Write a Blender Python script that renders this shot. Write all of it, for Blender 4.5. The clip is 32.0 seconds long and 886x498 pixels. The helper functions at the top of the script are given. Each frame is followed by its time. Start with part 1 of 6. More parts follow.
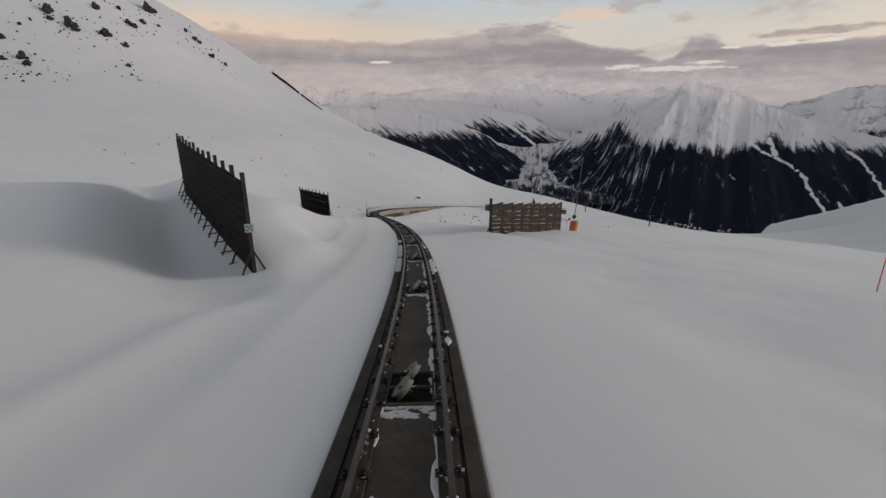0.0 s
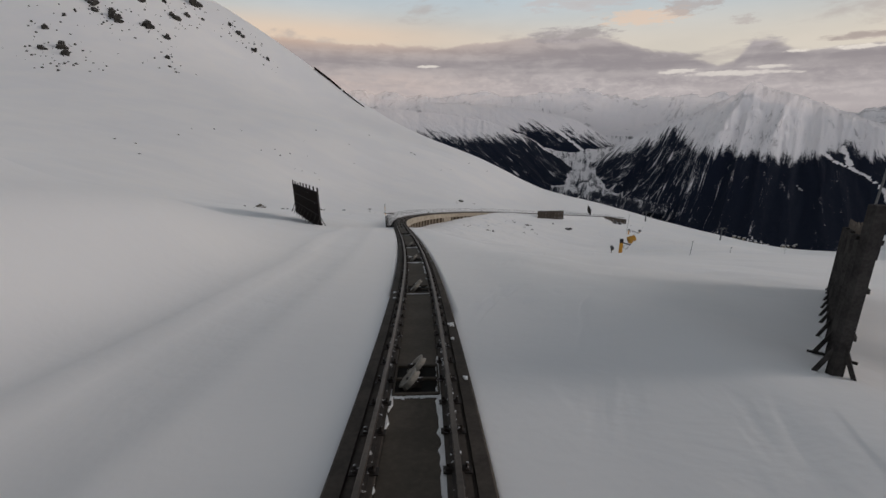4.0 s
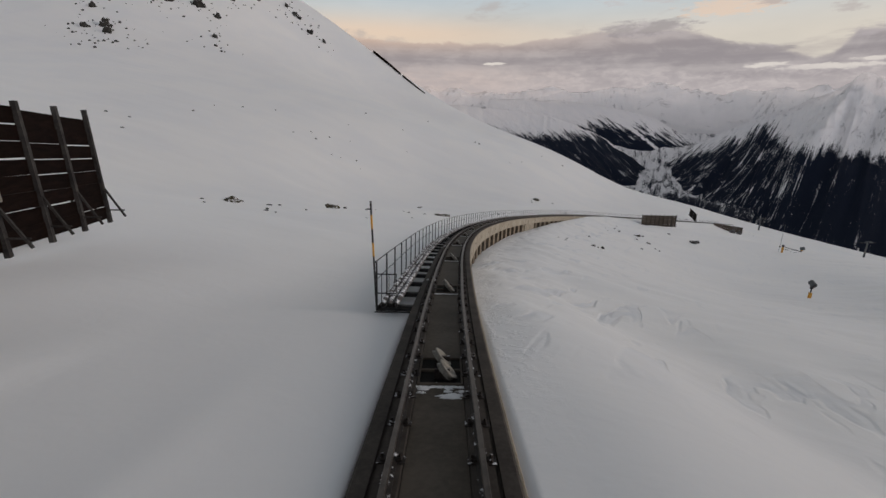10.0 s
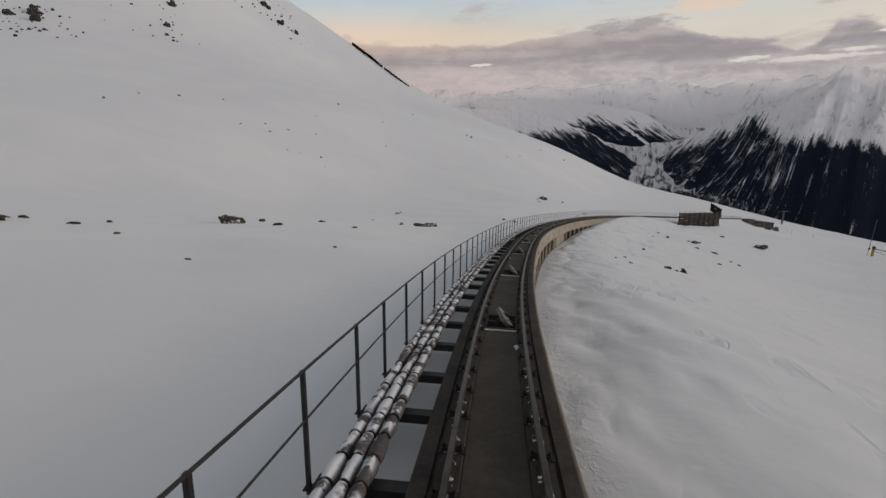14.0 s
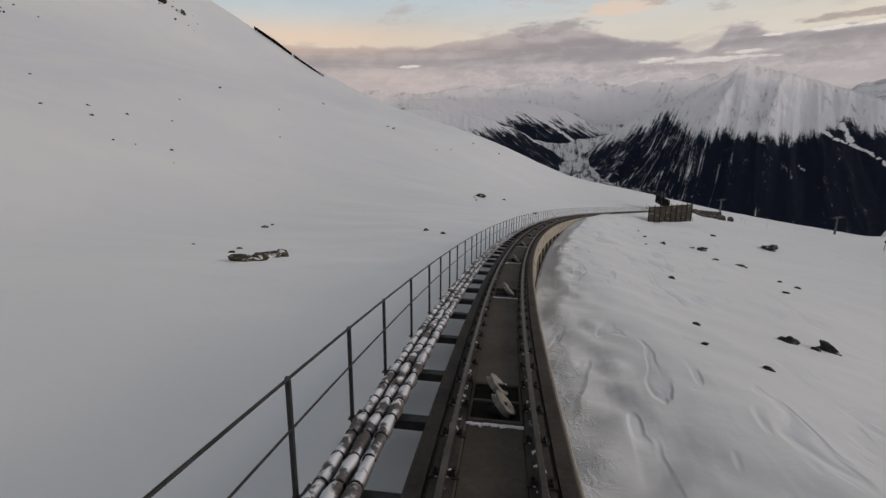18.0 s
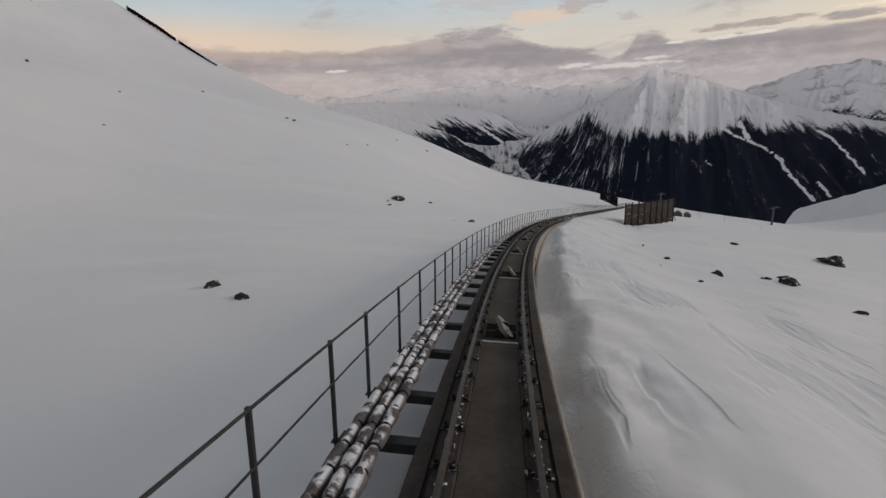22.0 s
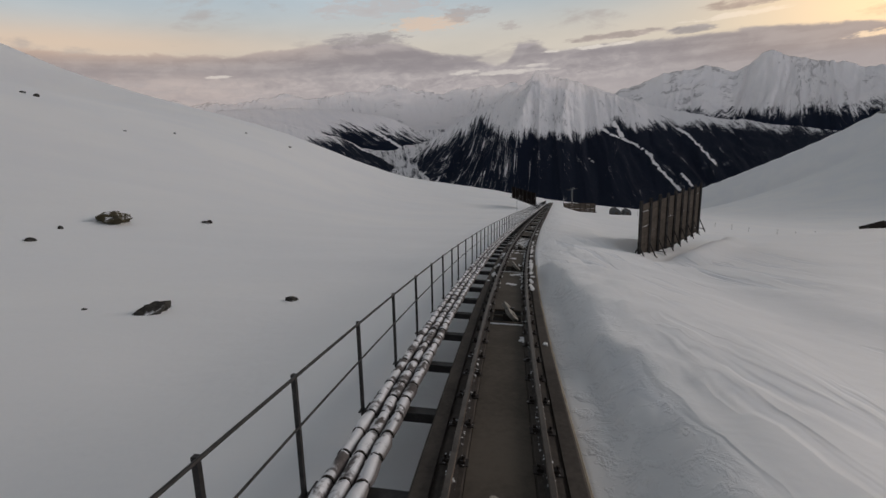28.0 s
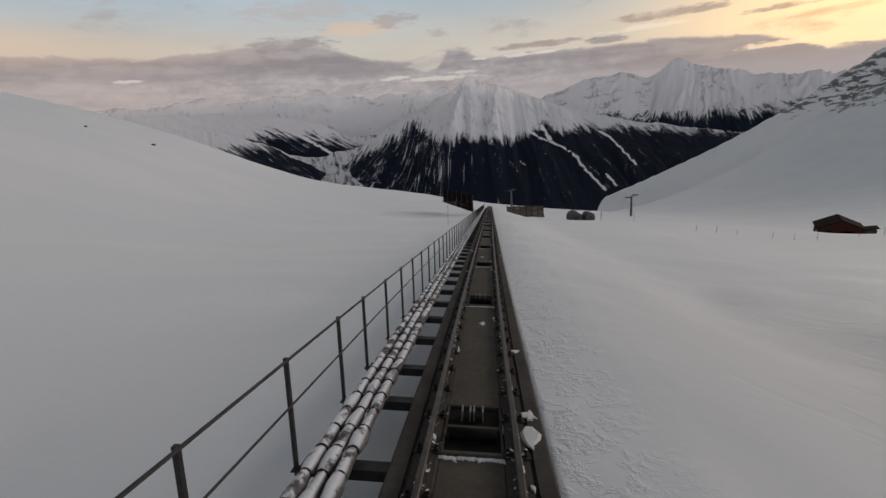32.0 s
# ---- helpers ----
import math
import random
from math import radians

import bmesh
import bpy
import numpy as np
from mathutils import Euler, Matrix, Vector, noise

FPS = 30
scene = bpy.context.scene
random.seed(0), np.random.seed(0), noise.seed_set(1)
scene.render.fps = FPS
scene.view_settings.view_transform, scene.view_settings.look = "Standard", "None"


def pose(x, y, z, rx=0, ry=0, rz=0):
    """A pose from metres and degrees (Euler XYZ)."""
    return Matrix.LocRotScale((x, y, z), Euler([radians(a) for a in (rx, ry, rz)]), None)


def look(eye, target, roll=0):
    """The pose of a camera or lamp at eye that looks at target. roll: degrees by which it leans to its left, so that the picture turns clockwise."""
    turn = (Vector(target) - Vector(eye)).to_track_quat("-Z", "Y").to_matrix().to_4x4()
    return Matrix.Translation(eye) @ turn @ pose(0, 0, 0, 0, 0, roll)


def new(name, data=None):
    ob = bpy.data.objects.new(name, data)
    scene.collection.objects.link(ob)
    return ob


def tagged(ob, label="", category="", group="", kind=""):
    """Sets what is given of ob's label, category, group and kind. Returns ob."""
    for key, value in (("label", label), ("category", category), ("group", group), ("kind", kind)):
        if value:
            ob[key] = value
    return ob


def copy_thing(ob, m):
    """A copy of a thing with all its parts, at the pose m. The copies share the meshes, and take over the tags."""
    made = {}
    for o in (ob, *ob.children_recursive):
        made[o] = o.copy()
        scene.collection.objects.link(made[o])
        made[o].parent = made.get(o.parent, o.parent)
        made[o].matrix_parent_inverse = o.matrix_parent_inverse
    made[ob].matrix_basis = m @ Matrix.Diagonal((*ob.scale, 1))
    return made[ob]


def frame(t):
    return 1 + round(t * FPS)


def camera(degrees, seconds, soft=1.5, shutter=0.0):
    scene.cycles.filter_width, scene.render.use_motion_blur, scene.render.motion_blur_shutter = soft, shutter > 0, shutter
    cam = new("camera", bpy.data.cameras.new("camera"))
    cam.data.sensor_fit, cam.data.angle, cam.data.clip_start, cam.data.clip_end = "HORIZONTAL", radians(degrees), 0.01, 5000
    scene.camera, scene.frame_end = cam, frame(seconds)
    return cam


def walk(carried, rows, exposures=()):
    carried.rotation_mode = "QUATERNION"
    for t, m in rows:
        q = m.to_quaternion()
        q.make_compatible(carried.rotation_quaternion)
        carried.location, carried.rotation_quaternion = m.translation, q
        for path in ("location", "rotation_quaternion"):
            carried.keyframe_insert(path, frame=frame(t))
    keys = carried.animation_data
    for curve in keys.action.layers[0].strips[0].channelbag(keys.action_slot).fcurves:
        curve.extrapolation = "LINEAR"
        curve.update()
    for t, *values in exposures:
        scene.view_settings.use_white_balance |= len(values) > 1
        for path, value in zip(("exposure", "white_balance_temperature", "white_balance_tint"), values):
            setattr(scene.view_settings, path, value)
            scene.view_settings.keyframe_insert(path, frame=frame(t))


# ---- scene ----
# ---------------------------------------------------------------- camera
cam = camera(89.0, 32.0)
ROWS = [
    (0.0, 0.00, 0.00, 0.00, 74.40, -0.37, 0.11),
    (0.5, -0.11, 3.96, -0.67, 74.45, -0.54, 0.84),
    (1.0, -0.25, 7.92, -1.34, 74.54, -0.78, 1.56),
    (1.5, -0.45, 11.86, -2.00, 74.63, -0.88, 2.24),
    (2.0, -0.68, 15.79, -2.65, 74.67, -0.94, 2.90),
    (2.5, -0.98, 19.73, -3.31, 74.69, -0.89, 3.59),
    (3.0, -1.31, 23.68, -3.96, 74.78, -0.83, 4.25),
    (3.5, -1.69, 27.64, -4.61, 74.82, -0.87, 4.91),
    (4.0, -2.12, 31.60, -5.26, 74.81, -0.99, 5.60),
    (4.5, -2.58, 35.57, -5.91, 74.78, -1.14, 6.29),
    (5.0, -3.10, 39.54, -6.57, 74.72, -1.28, 6.99),
    (5.5, -3.67, 43.52, -7.24, 74.65, -1.37, 7.68),
    (6.0, -4.29, 47.52, -7.91, 74.58, -1.39, 8.35),
    (6.5, -4.97, 51.55, -8.59, 74.54, -1.40, 9.04),
    (7.0, -5.70, 55.59, -9.28, 74.52, -1.38, 9.73),
    (7.5, -6.49, 59.65, -9.98, 74.51, -1.34, 10.41),
    (8.0, -7.32, 63.72, -10.68, 74.52, -1.35, 11.07),
    (8.5, -8.21, 67.83, -11.38, 74.56, -1.39, 11.77),
    (9.0, -9.16, 71.97, -12.10, 74.50, -1.35, 12.42),
    (9.5, -10.12, 76.15, -12.82, 74.41, -1.24, 12.96),
    (10.0, -11.09, 80.36, -13.56, 74.39, -1.08, 13.39),
    (10.5, -12.07, 84.62, -14.30, 74.47, -0.90, 13.70),
    (11.0, -13.04, 88.93, -15.04, 74.57, -0.66, 13.89),
    (11.5, -13.99, 93.28, -15.78, 74.63, -0.34, 13.95),
    (12.0, -14.89, 97.68, -16.53, 74.65, -0.05, 13.85),
    (12.5, -15.71, 102.11, -17.28, 74.68, 0.11, 13.60),
    (13.0, -16.45, 106.58, -18.02, 74.70, 0.23, 13.21),
    (13.5, -17.14, 111.07, -18.77, 74.70, 0.42, 12.72),
    (14.0, -17.73, 115.57, -19.52, 74.68, 0.59, 12.09),
    (14.5, -18.18, 120.10, -20.27, 74.70, 0.68, 11.28),
    (15.0, -18.49, 124.64, -21.02, 74.72, 0.72, 10.29),
    (15.5, -18.66, 129.19, -21.77, 74.75, 0.76, 9.17),
    (16.0, -18.73, 133.75, -22.52, 74.77, 0.81, 8.01),
    (16.5, -18.74, 138.32, -23.27, 74.77, 0.89, 6.90),
    (17.0, -18.70, 142.89, -24.02, 74.74, 1.05, 5.87),
    (17.5, -18.60, 147.48, -24.78, 74.71, 1.32, 4.83),
    (18.0, -18.41, 152.09, -25.54, 74.68, 1.64, 3.76),
    (18.5, -18.12, 156.70, -26.30, 74.63, 1.91, 2.67),
    (19.0, -17.76, 161.30, -27.07, 74.59, 2.09, 1.61),
    (19.5, -17.32, 165.89, -27.84, 74.57, 2.15, 0.60),
    (20.0, -16.80, 170.46, -28.61, 74.56, 2.17, -0.41),
    (20.5, -16.19, 175.01, -29.38, 74.58, 2.23, -1.47),
    (21.0, -15.49, 179.55, -30.14, 74.65, 2.33, -2.54),
    (21.5, -14.71, 184.06, -30.89, 74.78, 2.44, -3.61),
    (22.0, -13.85, 188.55, -31.63, 74.91, 2.55, -4.66),
    (22.5, -12.93, 193.00, -32.36, 74.96, 2.66, -5.71),
    (23.0, -11.92, 197.43, -33.09, 74.95, 2.77, -6.76),
    (23.5, -10.85, 201.83, -33.82, 74.94, 2.91, -7.81),
    (24.0, -9.70, 206.20, -34.54, 74.92, 3.05, -8.86),
    (24.5, -8.46, 210.55, -35.27, 74.88, 3.19, -9.93),
    (25.0, -7.15, 214.87, -36.00, 74.89, 3.33, -11.00),
    (25.5, -5.77, 219.15, -36.72, 74.96, 3.46, -12.05),
    (26.0, -4.32, 223.40, -37.44, 74.99, 3.56, -13.08),
    (26.5, -2.80, 227.61, -38.15, 74.99, 3.64, -14.11),
    (27.0, -1.21, 231.79, -38.87, 74.95, 3.69, -15.15),
    (27.5, 0.47, 235.94, -39.59, 74.92, 3.72, -16.19),
    (28.0, 2.23, 240.06, -40.31, 74.90, 3.75, -17.25),
    (28.5, 4.07, 244.15, -41.03, 74.88, 3.81, -18.33),
    (29.0, 5.98, 248.20, -41.75, 74.83, 3.86, -19.40),
    (29.5, 7.95, 252.21, -42.48, 74.76, 3.86, -20.43),
    (30.0, 9.99, 256.20, -43.21, 74.71, 3.93, -21.47),
    (30.5, 12.12, 260.13, -43.94, 74.75, 4.03, -22.56),
    (31.0, 14.32, 264.03, -44.67, 74.83, 4.13, -23.63),
    (31.5, 16.56, 267.91, -45.39, 74.92, 4.20, -24.59),
    (32.0, 18.82, 271.77, -46.11, 75.00, 4.26, -25.48),
]
walk(cam, [(t, pose(x, y, z, a, b, c)) for t, x, y, z, a, b, c in ROWS], [(0, -0.08), (6, -0.07), (11, -0.03), (18, -0.04), (25, -0.12), (32, -0.22)])

# ---------------------------------------------------------------- sky and sun
SUN_AZ, SUN_EL = 82.0, 4.0
world = bpy.data.worlds.new("dusk_sky")
scene.world = world
world.use_nodes = True


class Nodes:
    """Short hand for building a node tree."""

    def __init__(self, tree):
        self.tree = tree
        tree.nodes.clear()

    def add(self, kind, ins=None, **props):
        n = self.tree.nodes.new(kind)
        for k, v in props.items():
            setattr(n, k, v)
        for k, v in (ins or {}).items():
            self.put(n.inputs[k], v)
        return n

    def put(self, socket, v):
        if isinstance(v, bpy.types.NodeSocket):
            self.tree.links.new(v, socket)
        else:
            socket.default_value = v

    def math(self, op, a, b=0.0, c=0.0, clamp=False):
        n = self.add("ShaderNodeMath", operation=op, use_clamp=clamp)
        for s, v in zip(n.inputs, (a, b, c)):
            self.put(s, v)
        return n.outputs[0]

    def span(self, v, lo, hi, a=0.0, b=1.0):
        n = self.add("ShaderNodeMapRange", {"Value": v, "From Min": lo, "From Max": hi, "To Min": a, "To Max": b}, interpolation_type="SMOOTHSTEP")
        return n.outputs[0]

    def span_linear(self, v, lo, hi):
        return self.add("ShaderNodeMapRange", {"Value": v, "From Min": lo, "From Max": hi}).outputs[0]

    def mix(self, f, a, b, blend="MIX"):
        n = self.add("ShaderNodeMix", data_type="RGBA", blend_type=blend)
        self.put(n.inputs[0], f)
        self.put(n.inputs[6], a if isinstance(a, bpy.types.NodeSocket) else (*a, 1))
        self.put(n.inputs[7], b if isinstance(b, bpy.types.NodeSocket) else (*b, 1))
        return n.outputs[2]

    def noise(self, vec, scale, detail=4.0, rough=0.55, warp=0.0):
        n = self.add("ShaderNodeTexNoise", {"Vector": vec, "Scale": scale, "Detail": detail, "Roughness": rough, "Distortion": warp})
        return n.outputs[0]

    def vec(self, x, y, z=0.0):
        n = self.add("ShaderNodeCombineXYZ")
        for s, v in zip(n.inputs, (x, y, z)):
            self.put(s, v)
        return n.outputs[0]


def build_sky():
    g = Nodes(world.node_tree)
    d = g.add("ShaderNodeSeparateXYZ", {0: g.add("ShaderNodeTexCoord").outputs["Generated"]})
    x, y, z = d.outputs
    el = g.math("MULTIPLY", g.math("ARCSINE", z), 57.296)
    az = g.math("MULTIPLY", g.math("ARCTAN2", x, y), 57.296)
    sky = g.add("ShaderNodeTexSky", sky_type="NISHITA", sun_disc=False, sun_elevation=radians(SUN_EL), sun_rotation=radians(SUN_AZ),
                altitude=2400.0, air_density=1.0, dust_density=1.5)
    clear = g.mix(1.0, sky.outputs[0], (0.10, 0.10, 0.10), "MULTIPLY")
    # high thin veil that whitens the dome
    veil = g.noise(g.vec(g.math("MULTIPLY", az, 0.03), g.math("MULTIPLY", el, 0.10)), 1.0, 5.0, 0.55)
    veil_col = g.mix(g.span(el, 8.5, 15.0), (0.74, 0.67, 0.58), (0.55, 0.64, 0.70))
    veil_col = g.mix(g.span(el, 17.0, 42.0), veil_col, (0.155, 0.155, 0.165))
    col = g.mix(g.span(veil, 0.25, 0.7, 0.75, 0.97), clear, veil_col)
    # pale rose twilight low in the sky behind the line, opposite the valley
    belt = g.math("MULTIPLY", g.span(y, 0.15, -0.6), g.span(el, 27.0, 6.0))
    col = g.mix(g.math("MULTIPLY", belt, 0.9), col, (1.24, 1.19, 1.29))
    # warm glow round the hidden sun
    def spot(a0, e0, wa, we, ragged=0.0, drop=0.0):
        """1 inside an oval of the sky, 0 outside, with a ragged edge."""
        a = g.math("MULTIPLY", g.math("SUBTRACT", az, a0), 1.0 / wa)
        b = g.math("MULTIPLY", g.math("SUBTRACT", el, e0), 1.0 / we)
        if drop:
            b = g.math("MULTIPLY", b, g.add("ShaderNodeMapRange", {"Value": b, "From Min": -0.01, "From Max": 0.01, "To Min": drop, "To Max": 1.0}).outputs[0])
        r = g.math("ADD", g.math("MULTIPLY", a, a), g.math("MULTIPLY", b, b))
        if not ragged:
            return g.math("POWER", 2.718, g.math("MULTIPLY", r, -1.0))
        return g.span(g.math("ADD", r, g.math("MULTIPLY", g.math("ADD", g.math("SUBTRACT", curl, 0.5), g.math("SUBTRACT", fine, 0.5)), ragged)), 1.3, 0.2)

    fine = g.noise(g.vec(g.math("MULTIPLY", az, 0.75), g.math("MULTIPLY", el, 3.2), 9.4), 1.0, 5.0, 0.6, 0.4)
    curl = g.noise(g.vec(g.math("MULTIPLY", az, 0.30), g.math("MULTIPLY", el, 0.75), 5.2), 1.0, 7.0, 0.62, 0.5)
    lump = g.noise(g.vec(g.math("MULTIPLY", az, 0.10), g.math("MULTIPLY", el, 0.35), 1.3), 1.0, 6.0, 0.58, 0.3)
    glow = spot(69.0, 8.0, 17.0, 7.0)
    col = g.mix(g.math("MULTIPLY", glow, 0.95), col, (1.75, 1.18, 0.60))
    peach = spot(-22.0, 9.8, 20.0, 1.6)
    col = g.mix(g.math("MULTIPLY", peach, 0.6), col, (0.86, 0.62, 0.44))
    # small drifting clouds above the bank
    puff = g.noise(g.vec(g.math("MULTIPLY", az, 0.085), g.math("MULTIPLY", el, 0.33), 3.7), 1.0, 6.0, 0.6, 0.3)
    puff = g.math("MULTIPLY", g.span(puff, 0.55, 0.68), g.span(el, 30.0, 14.0))
    puff_col = g.mix(glow, (0.47, 0.42, 0.40), (0.85, 0.50, 0.25))
    col = g.mix(g.math("MULTIPLY", puff, 0.6), col, puff_col)
    for a0, e0, wa, we, light in ((16.5, 11.6, 4.5, 0.8, (0.80, 0.60, 0.46)), (20.5, 12.2, 2.6, 0.8, (0.46, 0.41, 0.40)), (11.0, 13.4, 8.0, 0.9, (0.56, 0.53, 0.53)), (25.6, 10.7, 1.3, 0.5, (0.50, 0.45, 0.43))):
        col = g.mix(g.math("MULTIPLY", spot(a0, e0, wa, we, 4.2), 0.7), col, light)
    # the long bank of cloud over the mountains
    shape = g.add("ShaderNodeFloatCurve")
    g.put(shape.inputs["Value"], g.span_linear(az, -180.0, 180.0))
    line = shape.mapping.curves[0]
    for a, t in ((-60, 9.2), (-24, 9.3), (-12, 9.1), (-5.5, 9.0), (0, 9.5), (4, 9.9), (9, 10.0), (13.5, 9.7), (15.5, 8.8), (19, 8.2), (21.7, 7.6), (23.6, 6.6), (25.2, 6.9), (26.4, 8.6), (28.6, 8.6), (30.6, 7.6), (34, 7.7), (42, 7.6), (47, 7.6), (53, 7.5), (57, 6.9), (61.5, 5.8), (64, 4.6), (70, 4.4)):
        line.points.new((a + 180) / 360, t / 20)
    line.points[0].location = (0, 0.45)
    line.points[-1].location = (1, 0.30)
    for p in line.points:
        p.handle_type = "VECTOR"
    shape.mapping.update()
    top = g.math("ADD", g.math("MULTIPLY", shape.outputs[0], 20.0), g.math("MULTIPLY", g.math("SUBTRACT", lump, 0.5), 0.7))
    top = g.math("ADD", top, g.math("MULTIPLY", g.math("SUBTRACT", curl, 0.5), 1.3))
    edge = g.math("SUBTRACT", top, el)
    bank = g.math("MULTIPLY", g.span(edge, -0.10, 0.28), g.span(g.math("ABSOLUTE", g.math("SUBTRACT", az, 20.0)), 125.0, 95.0))
    streak = g.noise(g.vec(g.math("MULTIPLY", az, 0.045), g.math("MULTIPLY", el, 0.62), 8.1), 1.0, 6.0, 0.58, 0.25)
    body = g.math("ADD", g.math("MULTIPLY", streak, 0.6), g.math("MULTIPLY", curl, 0.4))
    bank_col = g.mix(g.span(body, 0.40, 0.62), (0.315, 0.285, 0.297), (0.445, 0.405, 0.405))
    bank_col = g.mix(g.span(edge, 0.55, 0.0, 0.0, 0.45), bank_col, (0.60, 0.54, 0.50))
    bank_col = g.mix(g.math("MULTIPLY", peach, 0.75), bank_col, (0.72, 0.51, 0.38))
    bank_col = g.mix(g.math("MULTIPLY", glow, 0.42), bank_col, (0.74, 0.46, 0.27))
    bank_col = g.mix(g.span(el, 5.8, 3.4, 0.0, 0.6), bank_col, (0.50, 0.45, 0.45))
    col = g.mix(bank, col, bank_col)
    # flat-based heaps and long lens clouds in front of the bank, and slits of bright sky
    for a0, e0, wa, we, tone in ((8.6, 9.9, 5.2, 1.15, 0.0), (27.6, 8.3, 2.0, 0.8, 0.0), (37.5, 8.35, 5.4, 0.42, 0.2), (44.5, 8.0, 2.4, 0.5, 0.0), (51.0, 9.7, 5.4, 0.62, 0.45), (60.0, 8.6, 3.2, 0.35, 0.8), (19.4, 7.5, 2.8, 0.5, 0.0)):
        light = [a * (1 - tone) + b * tone for a, b in zip((0.335, 0.302, 0.31), (0.62, 0.42, 0.29))]
        col = g.mix(g.math("MULTIPLY", spot(a0, e0, wa, we, 2.3, 1.6), 0.8), col, g.mix(g.span(curl, 0.42, 0.62), light, [c * 1.35 for c in light]))
    for a0, e0, wa, we in ((20.3, 6.15, 2.0, 0.20), (25.6, 5.75, 4.0, 0.20), (28.4, 6.25, 1.6, 0.14), (-7.5, 6.8, 1.2, 0.14), (35.0, 7.55, 4.0, 0.16), (48.5, 8.8, 4.0, 0.2), (60.5, 5.5, 3.0, 0.25)):
        col = g.mix(g.math("MULTIPLY", spot(a0, e0, wa * 1.15, we * 1.3, 4.2), 0.75), col, g.mix(glow, (0.86, 0.80, 0.73), (1.7, 1.15, 0.6)))
    bg = g.add("ShaderNodeBackground", {"Color": col, "Strength": 1.0})
    out = g.add("ShaderNodeOutputWorld", {"Surface": bg.outputs[0]})


build_sky()
sun_data = bpy.data.lights.new("sun", "SUN")
sun_data.energy, sun_data.angle, sun_data.color = 1.1, radians(20), (1.0, 0.89, 0.83)
sun_lamp = new("sun", sun_data)
sa, se = radians(SUN_AZ), radians(14.0)
sun_lamp.matrix_world = look((0, 0, 0), (-math.sin(sa) * math.cos(se), -math.cos(sa) * math.cos(se), -math.sin(se)))


# ---------------------------------------------------------------- materials
def material(name):
    m = bpy.data.materials.new(name)
    m.use_nodes = True
    return m, Nodes(m.node_tree)


def finish(m, g, color, rough=0.8, metal=0.0, bump=None, strength=0.3, dist=0.02, **more):
    s = g.add("ShaderNodeBsdfPrincipled")
    g.put(s.inputs["Base Color"], color if isinstance(color, bpy.types.NodeSocket) else (*color, 1))
    g.put(s.inputs["Roughness"], rough)
    s.inputs["Metallic"].default_value = metal
    for k, v in more.items():
        g.put(s.inputs[k.replace("_", " ")], v)
    if bump is not None:
        b = g.add("ShaderNodeBump", {"Height": bump, "Strength": strength, "Distance": dist})
        g.put(s.inputs["Normal"], b.outputs[0])
    g.add("ShaderNodeOutputMaterial", {"Surface": s.outputs[0]})
    return m


def grained(name, a, b, scale, rough=0.8, metal=0.0, bump=0.3, dist=0.01, fine=8.0, stretch=(1, 1, 1), frost=0.0, spec=0.4):
    """A surface with grain at two scales; frost: how much snow lies on faces that look up."""
    m, g = material(name)
    p = g.add("ShaderNodeVectorMath", {0: g.add("ShaderNodeTexCoord").outputs["Object"], 1: stretch}, operation="MULTIPLY").outputs[0]
    big = g.noise(p, scale, 4.0, 0.6, 0.3)
    small = g.noise(p, scale * fine, 3.0, 0.6)
    f = g.span(g.math("ADD", g.math("MULTIPLY", big, 0.65), g.math("MULTIPLY", small, 0.35)), 0.32, 0.68)
    rnd = g.add("ShaderNodeObjectInfo").outputs["Random"]
    col = g.mix(f, a, b)
    col = g.mix(1.0, col, g.mix(rnd, (0.86, 0.86, 0.86), (1.1, 1.1, 1.1)), "MULTIPLY")
    r = rough
    if frost > 0:
        up = g.add("ShaderNodeSeparateXYZ", {0: g.add("ShaderNodeNewGeometry").outputs["Normal"]}).outputs[2]
        lying = big
        if frost > 0.4:
            far = g.add("ShaderNodeSeparateXYZ", {0: g.add("ShaderNodeTexCoord").outputs["Object"]}).outputs[1]
            lying = g.math("ADD", big, g.span(far, 232.0, 262.0, 0.0, 0.03))
        snowy = g.math("MULTIPLY", g.span(up, 0.25, 0.85), g.span(lying, 0.62 - frost * 0.4, 0.72 - frost * 0.4))
        col = g.mix(snowy, col, (0.80, 0.80, 0.82))
    return finish(m, g, col, r, metal, g.math("ADD", big, g.math("MULTIPLY", small, 0.4)), bump, dist, Specular_IOR_Level=spec)


